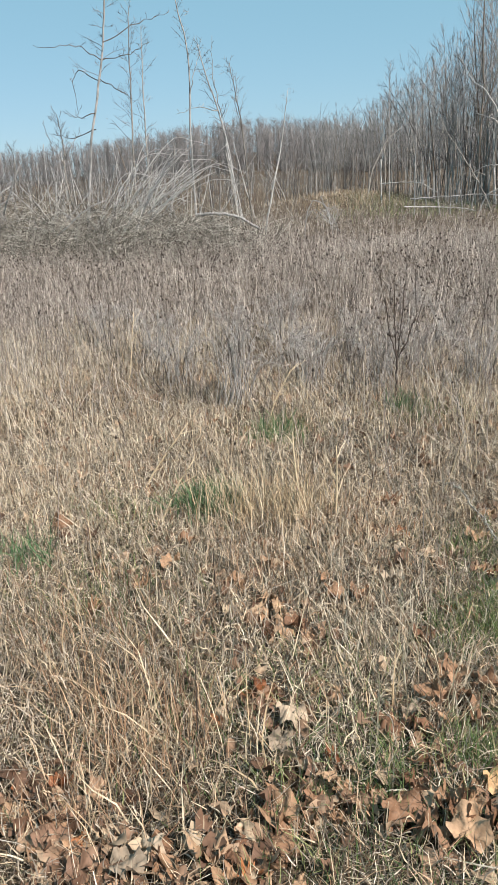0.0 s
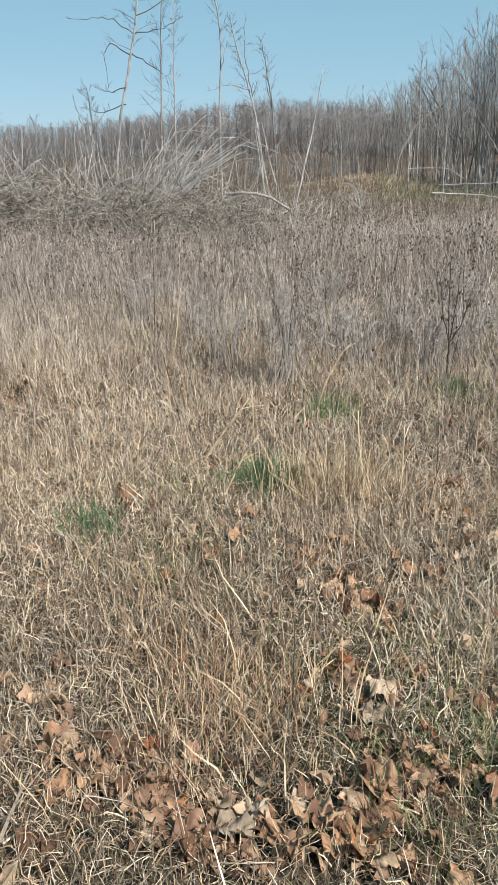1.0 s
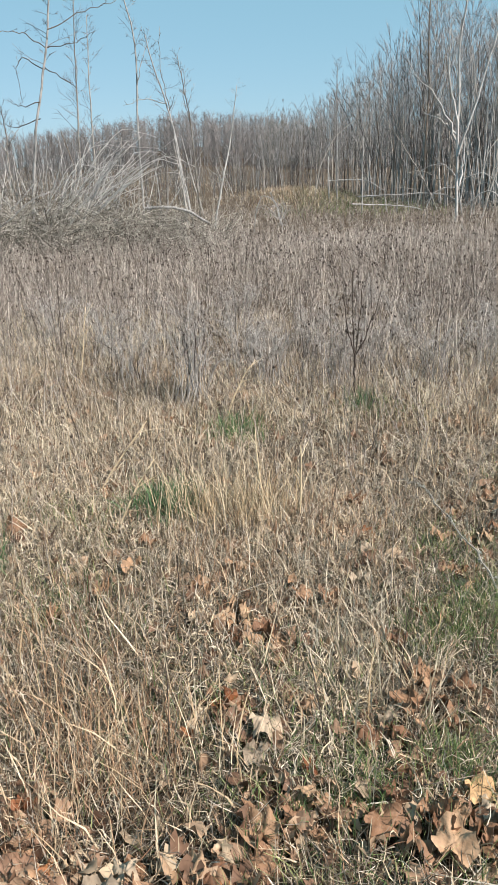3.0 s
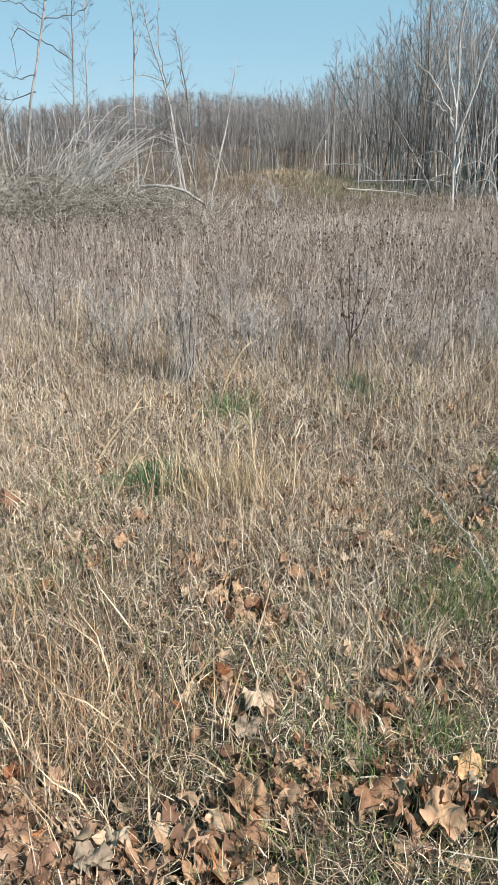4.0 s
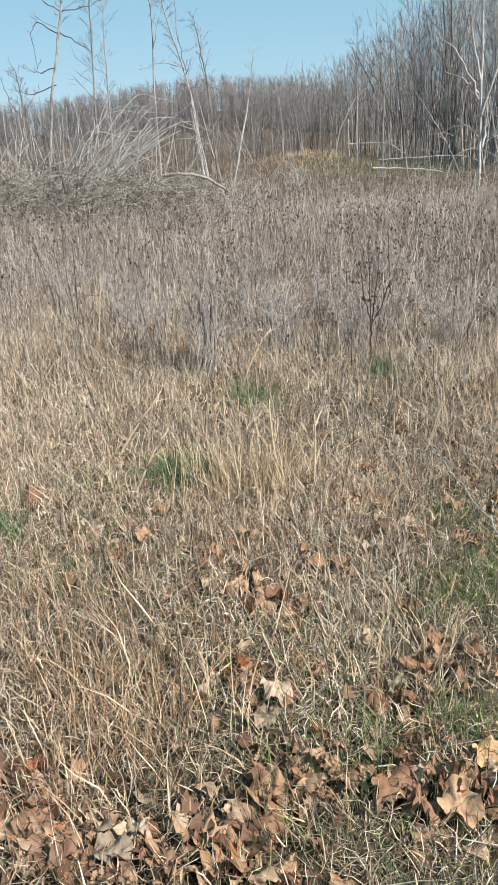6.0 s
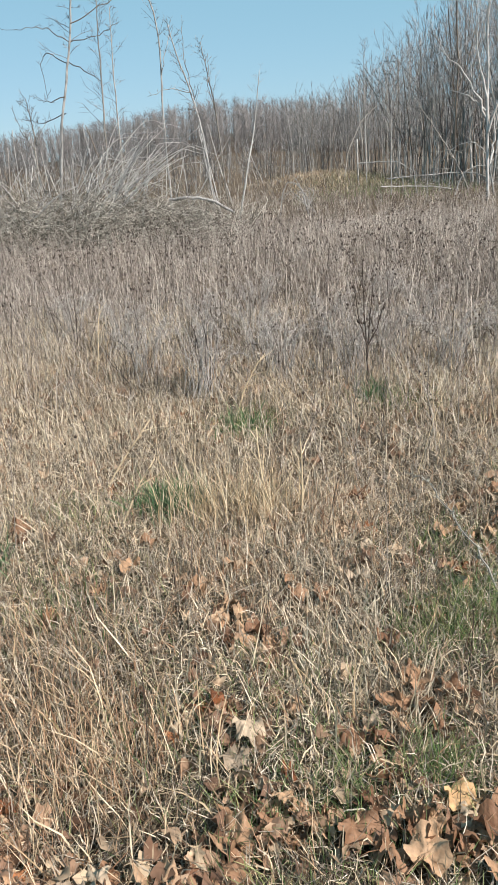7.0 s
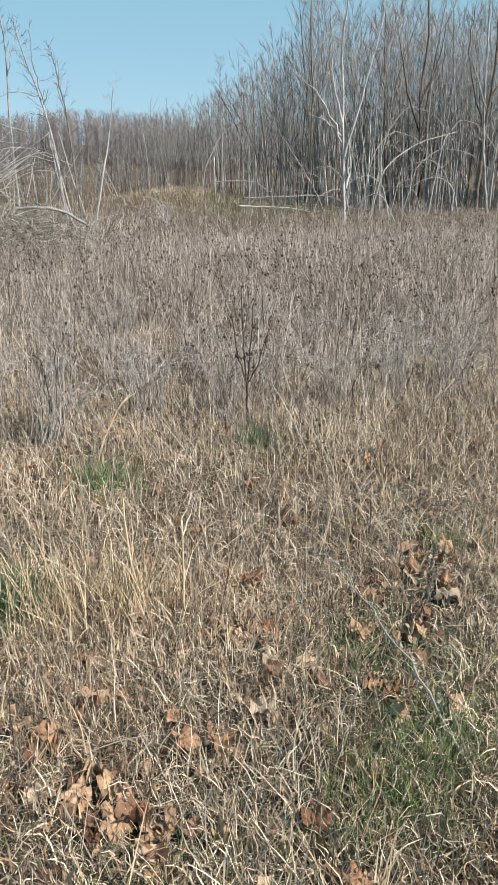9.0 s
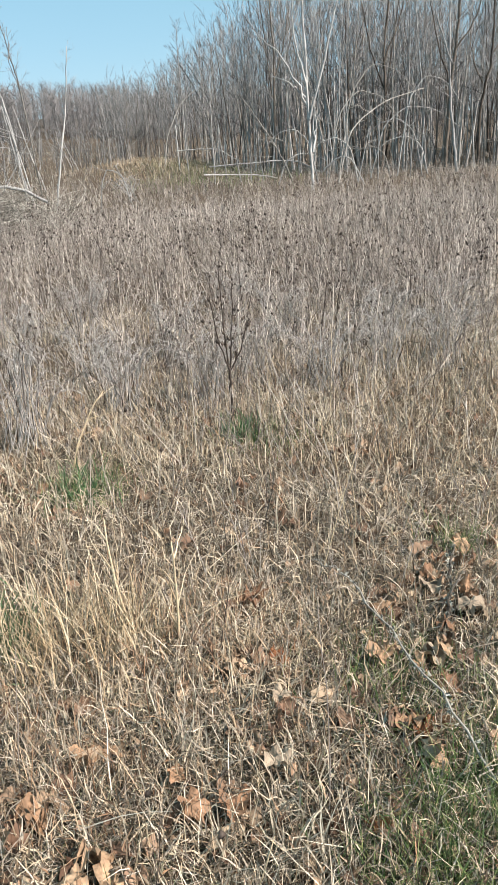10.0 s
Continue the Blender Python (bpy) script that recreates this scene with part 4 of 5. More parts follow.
def build_weeds():
    rng = np.random.default_rng(100)
    kinds = [weed_kind(s, t, h, sp) for s, t, h, sp in ((1, 0.75, 2, 0.6), (2, 0.6, 1, 0.5), (3, 0.85, 2, 0.8), (4, 0.55, 0, 0.5), (5, 0.7, 0, 0.4), (6, 0.5, 0, 0.5), (7, 0.65, 0, 0.5), (8, 0.8, 1, 0.6))]
    for y0, y1, n, label in ((3.0, 9.5, 900, "dense dry purple-brown weed stems standing in the field"),
                             (9.5, 17.0, 1150, "dry brown weed stems with dark seed heads"),
                             (17.0, 29.0, 980, "grey-brown dry weeds towards the wood's edge")):
        geo = Geo()
        for g in kinds:
            x, y = wedge(rng, n, y0, y1)
            near = y + 0.9 * np.sin(1.3 * x + 0.5) + 0.6 * np.sin(3.1 * x)
            keep = rng.uniform(0, 1, n) < (0.2 + 0.8 * drift(x, y, 0.9, 1.0)) * np.interp(near, [2.8, 4.5, 7.0], [0.0, 0.3, 1.0])
            x, y, near = x[keep], y[keep], near[keep]
            n2 = len(x)
            s = np.interp(near, [3, 5, 8, 12, 17, 20], [0.45, 0.62, 0.76, 0.72, 0.64, 0.6]) * rng.uniform(0.65, 1.18, n2) * (0.85 + 0.3 * drift(x, y, 0.5, 5.0))
            geo.scatter(g, turns(rng.uniform(0, 6.28, n2), np.abs(rng.normal(0, 0.32, n2)), rng.uniform(0, 6.28, n2), s), np.stack([x, y, height(x, y)], -1))
        tagged(part("weeds", geo, [MAT_STEM, MAT_HEAD]), label, "weeds", kind="stuff")
    geo = Geo()
    for seed, tall, heads in ((21, 0.8, 4), (22, 0.9, 6), (23, 0.75, 3), (24, 0.85, 5)):
        x, y = wedge(rng, 210, 6.0, 16.0)
        keep = rng.uniform(0, 1, len(x)) < 0.25 + 0.75 * drift(x, y, 0.8, 3.0)
        x, y = x[keep], y[keep]
        n2 = len(x)
        geo.scatter(weed_kind(seed, tall, heads, 0.7, 1.5), turns(rng.uniform(0, 6.28, n2), np.abs(rng.normal(0, 0.14, n2)), rng.uniform(0, 6.28, n2), np.interp(y, [5, 8, 16], [0.72, 0.9, 0.84]) * rng.uniform(0.8, 1.1, n2)), np.stack([x, y, height(x, y)], -1))
    tagged(part("seed_weeds", geo, [MAT_STEM, MAT_HEAD]), "tall dry weeds topped with round dark brown seed heads", "weeds", kind="stuff")


build_weeds()


def build_grass():
    rng = np.random.default_rng(110)
    # matted straw near the path
    def place(n, y0, y1, f, seed, floor):
        x, y = wedge(rng, n, y0, y1, 0.5 if y1 < 3.5 else 0.25, 0.2)
        keep = (rng.uniform(0, 1, n) < floor + (1 - floor) * drift(x, y, f, seed)) & off_leaves(rng, x, y)
        return x[keep], y[keep], int(keep.sum())

    geo = Geo()
    x, y, n = place(66000, 0.7, 4.2, 2.9, 5.0, 0.7)
    blades(geo, rng, x, y, rng.uniform(0.02, 0.075, n), rng.uniform(1.0, 1.5, n), rng.uniform(-0.2, 0.2, n), rng.uniform(0.002, 0.0045, n), 1, lift=rng.uniform(0.002, 0.03, n))
    tagged(part("thatch", geo, MAT_GREY), "thatch of short broken straw lying flat on the soil", "straw", kind="stuff")
    geo = Geo()
    x, y, n = place(37000, 0.7, 3.3, 2.3, 3.0, 0.6)
    blades(geo, rng, x, y, rng.uniform(0.035, 0.12, n), rng.uniform(0.0, 1.4, n), rng.uniform(-0.9, 2.4, n), rng.uniform(0.0024, 0.005, n), 3, lift=rng.uniform(0, 0.035, n), crinkle=0.7)
    x, y, n = place(27000, 3.1, 6.0, 2.3, 3.0, 0.6)
    blades(geo, rng, x, y, rng.uniform(0.05, 0.15, n), rng.uniform(0.0, 1.3, n), rng.uniform(-0.9, 2.0, n), rng.uniform(0.0026, 0.0052, n), 3, lift=rng.uniform(0, 0.03, n), crinkle=0.6)
    tagged(part("matted_grass", geo, MAT_STRAW), "matted tan dead grass covering the near ground", "grass", kind="stuff")
    geo = Geo()
    x, y, n = place(32000, 0.7, 3.3, 1.6, 4.0, 0.4)
    blades(geo, rng, x, y, rng.uniform(0.04, 0.13, n), rng.uniform(0.0, 1.2, n), rng.uniform(-0.6, 2.2, n), rng.uniform(0.0022, 0.0044, n), 3, lift=rng.uniform(0, 0.03, n), crinkle=0.7)
    x, y, n = place(20000, 3.1, 6.0, 1.6, 4.0, 0.4)
    blades(geo, rng, x, y, rng.uniform(0.05, 0.17, n), rng.uniform(0.0, 1.0, n), rng.uniform(-0.4, 1.8, n), rng.uniform(0.0024, 0.0048, n), 3, crinkle=0.55)
    tagged(part("grey_grass", geo, MAT_GREY), "weathered grey-brown dead grass, curled and broken", "grass", kind="stuff")
    # long thin straws lying across the rest
    geo = Geo()
    x, y, n = place(420, 0.7, 4.5, 1.0, 2.0, 0.7)
    blades(geo, rng, x, y, rng.uniform(0.15, 0.38, n), rng.uniform(0.9, 1.5, n), rng.uniform(-0.2, 0.35, n), rng.uniform(0.002, 0.0036, n), 4, lift=rng.uniform(0.01, 0.07, n), crinkle=0.12)
    tagged(part("lying_straw", geo, MAT_GREY), "long thin pale straws lying criss-cross over the grass", "straw", kind="stuff")
    geo = Geo()
    x, y, n = place(38000, 0.7, 3.3, 2.0, 6.0, 0.3)
    blades(geo, rng, x, y, rng.uniform(0.025, 0.09, n), rng.uniform(0.2, 1.4, n), rng.uniform(-0.3, 2.2, n), rng.uniform(0.0017, 0.0032, n), 3, crinkle=0.7)
    tagged(part("fine_grass", geo, MAT_OLIVE), "fine olive and grey grass low over the ground", "grass", kind="stuff")
    # upright straw between path and weeds
    geo = Geo()
    x, y, n = place(38000, 1.2, 8.0, 1.1, 7.0, 0.25)
    blades(geo, rng, x, y, rng.uniform(0.06, 0.24, n) * np.interp(y, [1.2, 2.5, 4.5], [0.55, 0.7, 1.0]), np.abs(rng.normal(0, 0.45, n)), rng.uniform(-0.5, 1.9, n), rng.uniform(0.0028, 0.006, n), 3, crinkle=0.7)
    tagged(part("standing_grass", geo, MAT_PALE), "standing straw-coloured dead grass", "grass", kind="stuff")
    # the rest of the old field, all round
    geo = Geo()
    n = 46000
    a, r = rng.uniform(0, 2 * np.pi, n), 22 * rng.uniform(0, 1, n) ** 0.75
    x, y = r * np.cos(a), 1 + r * np.sin(a)
    keep = (y < 0.5) | (x < -0.62 * y - 0.9) | (x > 0.5 * y + 0.9)
    x, y = x[keep], y[keep]
    n = len(x)
    blades(geo, rng, x, y, rng.uniform(0.15, 0.5, n), np.abs(rng.normal(0, 0.5, n)), rng.uniform(-0.3, 1.2, n), rng.uniform(0.008, 0.018, n), 2)
    tagged(part("meadow_grass", geo, MAT_STRAW), "tan dead grass of the old field all round", "grass", kind="stuff")
    geo = Geo()
    n = 62000
    a, r = rng.uniform(0, 2 * np.pi, n), 10 * rng.uniform(0, 1, n) ** 0.6
    x, y = r * np.cos(a), 1 + r * np.sin(a)
    keep = (y < 0.72) | (x < -0.62 * y - 0.3) | (x > 0.5 * y + 0.2)
    x, y = x[keep], y[keep]
    n = len(x)
    blades(geo, rng, x, y, rng.uniform(0.08, 0.26, n), rng.uniform(0.9, 1.5, n), rng.uniform(-0.3, 0.3, n), rng.uniform(0.008, 0.018, n), 1, lift=rng.uniform(0.002, 0.03, n))
    tagged(part("meadow_thatch", geo, MAT_GREY), "flattened dead grass of the old field all round", "grass", kind="stuff")
    # straw among the weeds, out to the wood
    geo = Geo()
    x, y = wedge(rng, 62000, 4.6, 18.0)
    keep = rng.uniform(0, 1, len(x)) < 0.3 + 0.7 * drift(x, y, 0.5, 2.0)
    x, y = x[keep], y[keep]
    n = len(x)
    blades(geo, rng, x, y, rng.uniform(0.1, 0.34, n), np.abs(rng.normal(0, 0.6, n)), rng.uniform(-0.3, 1.4, n), rng.uniform(0.0045, 0.0095, n) * np.interp(y, [5, 10], [0.55, 1.0]), 2, crinkle=0.6)
    tagged(part("field_grass", geo, MAT_PINK), "dry tan and grey grass among the weeds", "grass", kind="stuff")
    geo = Geo()
    x, y = wedge(rng, 26000, 5.0, 15.0)
    keep = rng.uniform(0, 1, len(x)) < step((drift(x, y, 0.7, 9.0) - 0.45) / 0.35) * step((11.5 - y) / 4) * step((0.6 - x) / 2.5)
    x, y = x[keep], y[keep]
    n = len(x)
    blades(geo, rng, x, y, rng.uniform(0.18, 0.52, n), np.abs(rng.normal(0, 0.42, n)), rng.uniform(-0.3, 1.1, n), rng.uniform(0.005, 0.01, n) * np.interp(y, [5, 10], [0.6, 1.0]), 2, crinkle=0.5)
    tagged(part("tan_grass", geo, MAT_PINK), "drifts of tan dry grass among the weeds", "grass", kind="stuff")
    geo = Geo()
    x, y = wedge(rng, 24000, 18, 75)
    n = len(x)
    blades(geo, rng, x, y, rng.uniform(0.14, 0.38, n), np.abs(rng.normal(0, 0.45, n)), rng.uniform(-0.2, 1.0, n), rng.uniform(0.007, 0.015, n), 2)
    tagged(part("far_grass", geo, MAT_GREY), "dry tan grass of the far field", "grass", kind="stuff")
    geo = Geo()
    x, y = wedge(rng, 14000, 17, 33)
    n = len(x)
    blades(geo, rng, x, y, rng.uniform(0.1, 0.28, n), np.abs(rng.normal(0, 0.55, n)), rng.uniform(-0.2, 1.0, n), rng.uniform(0.007, 0.014, n), 2)
    tagged(part("edge_grass", geo, MAT_PINK), "dull tan and grey grass before the wood", "grass", kind="stuff")
    geo = Geo()
    n = 3000
    x, y = rng.normal(-0.5, 1.15, n), rng.normal(31.8, 2.0, n)
    blades(geo, rng, x, y, rng.uniform(0.1, 0.3, n), np.abs(rng.normal(0, 0.5, n)), rng.uniform(-0.2, 0.8, n), rng.uniform(0.006, 0.014, n), 2)
    tagged(part("mound_grass", geo, MAT_STRAW), "golden-brown dry grass on a low mound at the field edge", "grass", kind="stuff")
    geo = Geo()
    n = 2200
    x, y = rng.normal(0.9, 1.0, n), rng.normal(30.5, 1.8, n)
    blades(geo, rng, x, y, rng.uniform(0.1, 0.28, n), np.abs(rng.normal(0, 0.5, n)), rng.uniform(-0.2, 0.8, n), rng.uniform(0.006, 0.014, n), 2)
    tagged(part("mound_flank_grass", geo, MAT_OLIVE), "olive dry grass on the flank of the mound", "grass", kind="stuff")


build_grass()


def build_verge():
    rng = np.random.default_rng(115)
    geo = Geo()
    n = 700
    x, y = rng.normal(2.2, 1.5, n), rng.normal(27.0, 1.8, n)
    blades(geo, rng, x, y, rng.uniform(0.15, 0.4, n), np.abs(rng.normal(0, 0.35, n)), rng.uniform(-0.2, 0.8, n), rng.uniform(0.006, 0.012, n), 2)
    tagged(part("verge_grass", geo, MAT_GREEN), "dull green grass along the wood's edge", "grass", kind="stuff")


build_verge()


def tuft(name, label, x, y, spread, count, lengths, lean, material, seed, width=(0.002, 0.004)):
    rng = np.random.default_rng(seed)
    geo = Geo()
    px, py = rng.normal(x, spread, count), rng.normal(y, spread, count)
    blades(geo, rng, px, py, rng.uniform(*lengths, count), np.abs(rng.normal(0, lean, count)), rng.uniform(-0.1, 0.9, count), rng.uniform(*width, count), 3)
    tagged(part(name, geo, material), label, "grass", kind="stuff")


GREENS = ((0.71, 2.16, 0.09, 620), (0.53, 1.94, 0.05, 90), (0.57, 1.45, 0.05, 300), (0.86, 2.28, 0.08, 320), (0.05, 1.3, 0.12, 90), (0.33, 1.32, 0.06, 90), (0.1, 1.75, 0.14, 150), (-0.77, 2.26, 0.14, 350),
          (-0.3, 4.25, 0.1, 350), (0.62, 4.7, 0.15, 200), (0.95, 2.5, 0.14, 350), (1.2, 3.45, 0.08, 160), (-0.9, 3.0, 0.12, 160), (0.15, 1.05, 0.12, 160), (0.52, 1.0, 0.14, 200), (0.37, 1.43, 0.1, 140), (0.64, 2.06, 0.1, 300), (0.75, 2.75, 0.1, 250), (-0.3, 1.6, 0.2, 160))
for n, (x, y, s, c) in enumerate(GREENS):
    tuft("green_grass", "short fresh green grass coming up through straw", x, y, s * 1.15, int(c * (1.25 if n < 4 else 1.5)), (0.04, 0.14), 0.6, MAT_GREEN, 120 + n, (0.002, 0.0038))
for n, (x, y, spread, count) in enumerate(((-0.54, 3.12, 0.08, 520), (-0.32, 4.22, 0.07, 160), (-1.2, 2.5, 0.07, 120), (0.5, 4.75, 0.05, 120))):
    tuft("green_clump", "dark green leafy clump in dead grass", x, y, spread, count, (0.08, 0.21), 0.6, MAT_HERB, 150 + n, (0.004, 0.008))
GOLD = ((-0.38, 3.06, 0.09, 230), (-0.2, 3.1, 0.08, 150), (-0.04, 3.05, 0.06, 130), (-0.45, 1.6, 0.15, 130), (-0.35, 1.3, 0.1, 90), (-0.05, 1.35, 0.05, 40), (0.35, 1.75, 0.08, 90), (-1.3, 6.5, 0.5, 260), (-0.1, 4.7, 0.1, 60), (-2.2, 7.5, 0.6, 300))
for n, (x, y, s, c) in enumerate(GOLD):
    tuft("golden_grass", "upright tuft of golden dry grass", x, y, s * 1.25, int(c * (1.0 if n < 3 else 0.55)), (0.12, 0.36), 0.36, MAT_GOLD, 160 + n, (0.0025, 0.006))


for n, (x, y, s, c) in enumerate(((0.36, 2.2, 0.14, 240), (0.28, 1.9, 0.12, 190), (0.5, 1.75, 0.08, 110), (0.1, 2.5, 0.15, 150), (-1.0, 4.4, 0.25, 260), (0.9, 5.2, 0.3, 260))):
    tuft("pale_grass", "loose tuft of pale bleached grass", x, y, s, int(c * 1.3), (0.06, 0.2), 0.6, MAT_PALE, 170 + n, (0.0025, 0.005))


RUST = ((-0.62, 1.7, 0.12, 150), (-0.45, 1.45, 0.1, 110), (-0.75, 2.0, 0.15, 130), (-0.2, 2.45, 0.12, 80), (-0.05, 3.0, 0.2, 120), (0.3, 2.9, 0.15, 90), (-0.55, 1.15, 0.08, 60), (-0.32, 1.25, 0.1, 90), (-0.28, 1.5, 0.1, 90), (-0.55, 1.42, 0.12, 110), (0.1, 1.1, 0.06, 50))
for n, (x, y, s, c) in enumerate(RUST):
    tuft("rust_grass", "clump of reddish-brown dry stems", x, y, s, int(c * 1.2), (0.07, 0.24), 0.4, MAT_RUST, 180 + n, (0.002, 0.004))


# ---- single stalks ----
def stalk(label, x, y, tall, lean, az, r, material, seed, heads=0):
    rng = np.random.default_rng(seed)
    g = Geo()
    p = bend(rng, (0, 0, -0.02), (math.cos(az) * lean, math.sin(az) * lean, 1), tall, 6, 0.05)
    g.tube(p, np.linspace(r, r * 0.5, 7), 4)
    for _ in range(heads):
        f = rng.uniform(0.45, 1)
        a = rng.uniform(0, 6.28)
        b = bend(rng, along(p, f), (math.cos(a), math.sin(a), 1.2), rng.uniform(0.05, 0.2), 2, 0.1)
        g.tube(b, (r * 0.5, r * 0.4, r * 0.3), 3)
        s = rng.uniform(0.006, 0.012)
        c = b[-1]
        g.add([c + (s, 0, 0), c + (-s * 0.5, s * 0.87, 0), c + (-s * 0.5, -s * 0.87, 0), c + (0, 0, s * 1.3), c - (0, 0, s)], None, [(0, 1, 3), (1, 2, 3), (2, 0, 3), (1, 0, 4), (2, 1, 4), (0, 2, 4)], 1)
    ob = part("weed_stalk", g, [material, MAT_HEAD])
    ob.location = gz(x, y)
    return tagged(ob, label, "weed stalk", "single stalks in the grass")


def build_stalks():
    rng = np.random.default_rng(200)
    for n in range(190):
        x, y = wedge(rng, 1, 1.2, 5.5)
        x, y = float(x[0]), float(y[0])
        dark = n % 3
        stalk("thin dark brown dry stalk standing in grass" if dark else "thin straw-coloured dry stalk standing in grass", x, y, rng.uniform(0.22, 0.6), abs(rng.normal(0, 0.18)), rng.uniform(0, 6.28), rng.uniform(0.0012, 0.0024), (MAT_GOLD, MAT_STEM, MAT_HEAD)[dark], 2000 + n, 2 if n % 16 == 0 else 0)


build_stalks()


def seed_head_mesh(seed):
    """A dark bristly seed head: a lumpy ball with a pointed crown."""
    rng = np.random.default_rng(seed)
    g = Geo()
    rows = []
    for z, r in ((-0.6, 0.5), (0.0, 1.0), (0.5, 0.75)):
        a = np.arange(6) * 1.047 + rng.uniform(0, 1)
        k = r * rng.uniform(0.5, 1.45, 6)
        rows.append(np.stack([k * np.cos(a), k * np.sin(a), np.full(6, z)], -1))
    v = np.concatenate(rows + [[(0, 0, -0.9)], [(0, 0, 1.0)]])
    q = [(i * 6 + j, i * 6 + (j + 1) % 6, (i + 1) * 6 + (j + 1) % 6, (i + 1) * 6 + j) for i in range(2) for j in range(6)]
    g.add(v, q, [((j + 1) % 6, j, 18) for j in range(6)] + [(12 + j, 12 + (j + 1) % 6, 19) for j in range(6)])
    return g.mesh("seed_head", [MAT_HEAD])


def build_seed_stalks():
    """Tall dry weeds that stand above the rest, each with its branches and dark seed heads."""
    rng = np.random.default_rng(230)
    heads = [seed_head_mesh(s) for s in range(4)]
    kinds = []
    for k in range(9):
        root = new("seed_weed")
        tagged(root, "tall dry weed with thin brown stem and dark seed heads", "weed", "tall seed-headed weeds")
        tall = rng.uniform(0.62, 0.92)
        p = bend(rng, (0, 0, -0.02), (rng.normal(0, 0.08), rng.normal(0, 0.08), 1), tall, 6, 0.05)
        g = Geo()
        g.tube(p, np.linspace(0.0042, 0.002, 7), 4)
        part("stem", g, MAT_HEAD if k % 3 else MAT_STEM, root)
        for n in range(int(rng.integers(3, 7))):
            az = rng.uniform(0, 6.28)
            b = bend(rng, along(p, rng.uniform(0.62, 0.97)), (math.cos(az) * 0.6, math.sin(az) * 0.6, 1), rng.uniform(0.06, 0.2), 3, 0.1)
            g = Geo()
            g.tube(b, np.linspace(0.0022, 0.0014, 4), 3)
            branch = part("branch", g, MAT_HEAD if n % 2 else MAT_STEM, root)
            head = new("seed_head", heads[int(rng.integers(4))])
            head.parent = branch
            head.matrix_basis = pose(*b[-1], rng.normal(0, 20), rng.normal(0, 20), rng.uniform(0, 360)) @ Matrix.Diagonal((*[rng.uniform(0.007, 0.013)] * 3, 1))
        kinds.append(root)
    used = [False] * len(kinds)
    for _ in range(130):
        x, y = wedge(rng, 1, 5.0, 11.0)
        x, y = float(x[0]), float(y[0])
        k = int(rng.integers(len(kinds)))
        m = pose(x, y, float(height(x, y)), rng.normal(0, 6), rng.normal(0, 6), rng.uniform(0, 360))
        ob = kinds[k] if not used[k] else copy_thing(kinds[k], m)
        used[k] = True
        size = rng.uniform(0.75, 1.05)
        ob.matrix_basis = m @ Matrix.Diagonal((size, size, size, 1))


build_seed_stalks()


def build_forked_weed():
    rng = np.random.default_rng(210)
    root = new("forked_weed")
    root.location = gz(0.46, 5.0)
    tagged(root, "dark dry forked weed with many seed heads", "weed")
    g = Geo()
    p, r = spine(rng, [(0, 0, -0.02), (0.01, 0, 0.2), (0.01, 0, 0.34)], 0.009, 0.007, 0.003)
    g.tube(p, r, 5)
    part("stem", g, MAT_HEAD, root)
    for end in ((-0.07, 0.02, 0.75), (0.13, -0.03, 0.62), (-0.01, 0.04, 0.9), (0.06, 0.05, 0.8)):
        g = Geo()
        p, r = spine(rng, [(0.01, 0, 0.32), (end[0] * 0.6, end[1] * 0.5, 0.3 + 0.45 * (end[2] - 0.3)), end], 0.0045, 0.0025, 0.0025)
        g.tube(p, r, 4)
        limbs(g, rng, p, 0.005, 5, (0.06, 0.18), 0.3, 0.9, 0, 1, 0.0018)
        for _ in range(12):
            c = along(p, rng.choice((0.45, 0.75, 1.0)) - rng.uniform(0, 0.06)) + rng.normal(0, 0.016, 3)
            s = rng.uniform(0.006, 0.013)
            g.add([c + (s, 0, 0), c + (-s * 0.5, s * 0.87, 0), c + (-s * 0.5, -s * 0.87, 0), c + (0, 0, s * 1.3), c - (0, 0, s)], None, [(0, 1, 3), (1, 2, 3), (2, 0, 3), (1, 0, 4), (2, 1, 4), (0, 2, 4)], 1)
        part("branch", g, [MAT_HEAD, MAT_HEAD], root)


build_forked_weed()


def grey_weed(label, seed, count, wide, tall, dark):
    """A bushy dead weed: arching stems that spread and droop, with fine twigs."""
    rng = np.random.default_rng(seed)
    root = new("bushy_weed")
    tagged(root, label, "weed", "bushy grey weeds")
    for n in range(count):
        g = Geo()
        az, out = rng.uniform(0, 6.28), wide * math.sqrt(rng.uniform(0.02, 1))
        top = tall * rng.uniform(0.55, 1.0)
        cx, cy = math.cos(az) * out, math.sin(az) * out
        p, r = spine(rng, [(cx * 0.3 + rng.normal(0, 0.06), cy * 0.3 + rng.normal(0, 0.06), -0.02), (cx * 0.45, cy * 0.45, top * 0.5), (cx * 0.65, cy * 0.65, top * 0.92), (cx, cy, top), (cx * 1.3, cy * 1.3, top * rng.uniform(0.75, 1.05))], 0.003, 0.0014, 0.005, 3)
        g.tube(p, r, 4)
        limbs(g, rng, p, 0.003, 9, (0.05, 0.17), 0.3, 0.6, 0, 2, 0.0012)
        part("stem", g, MAT_HEAD if n % dark == 0 else ASH_WEED, root)
    return root


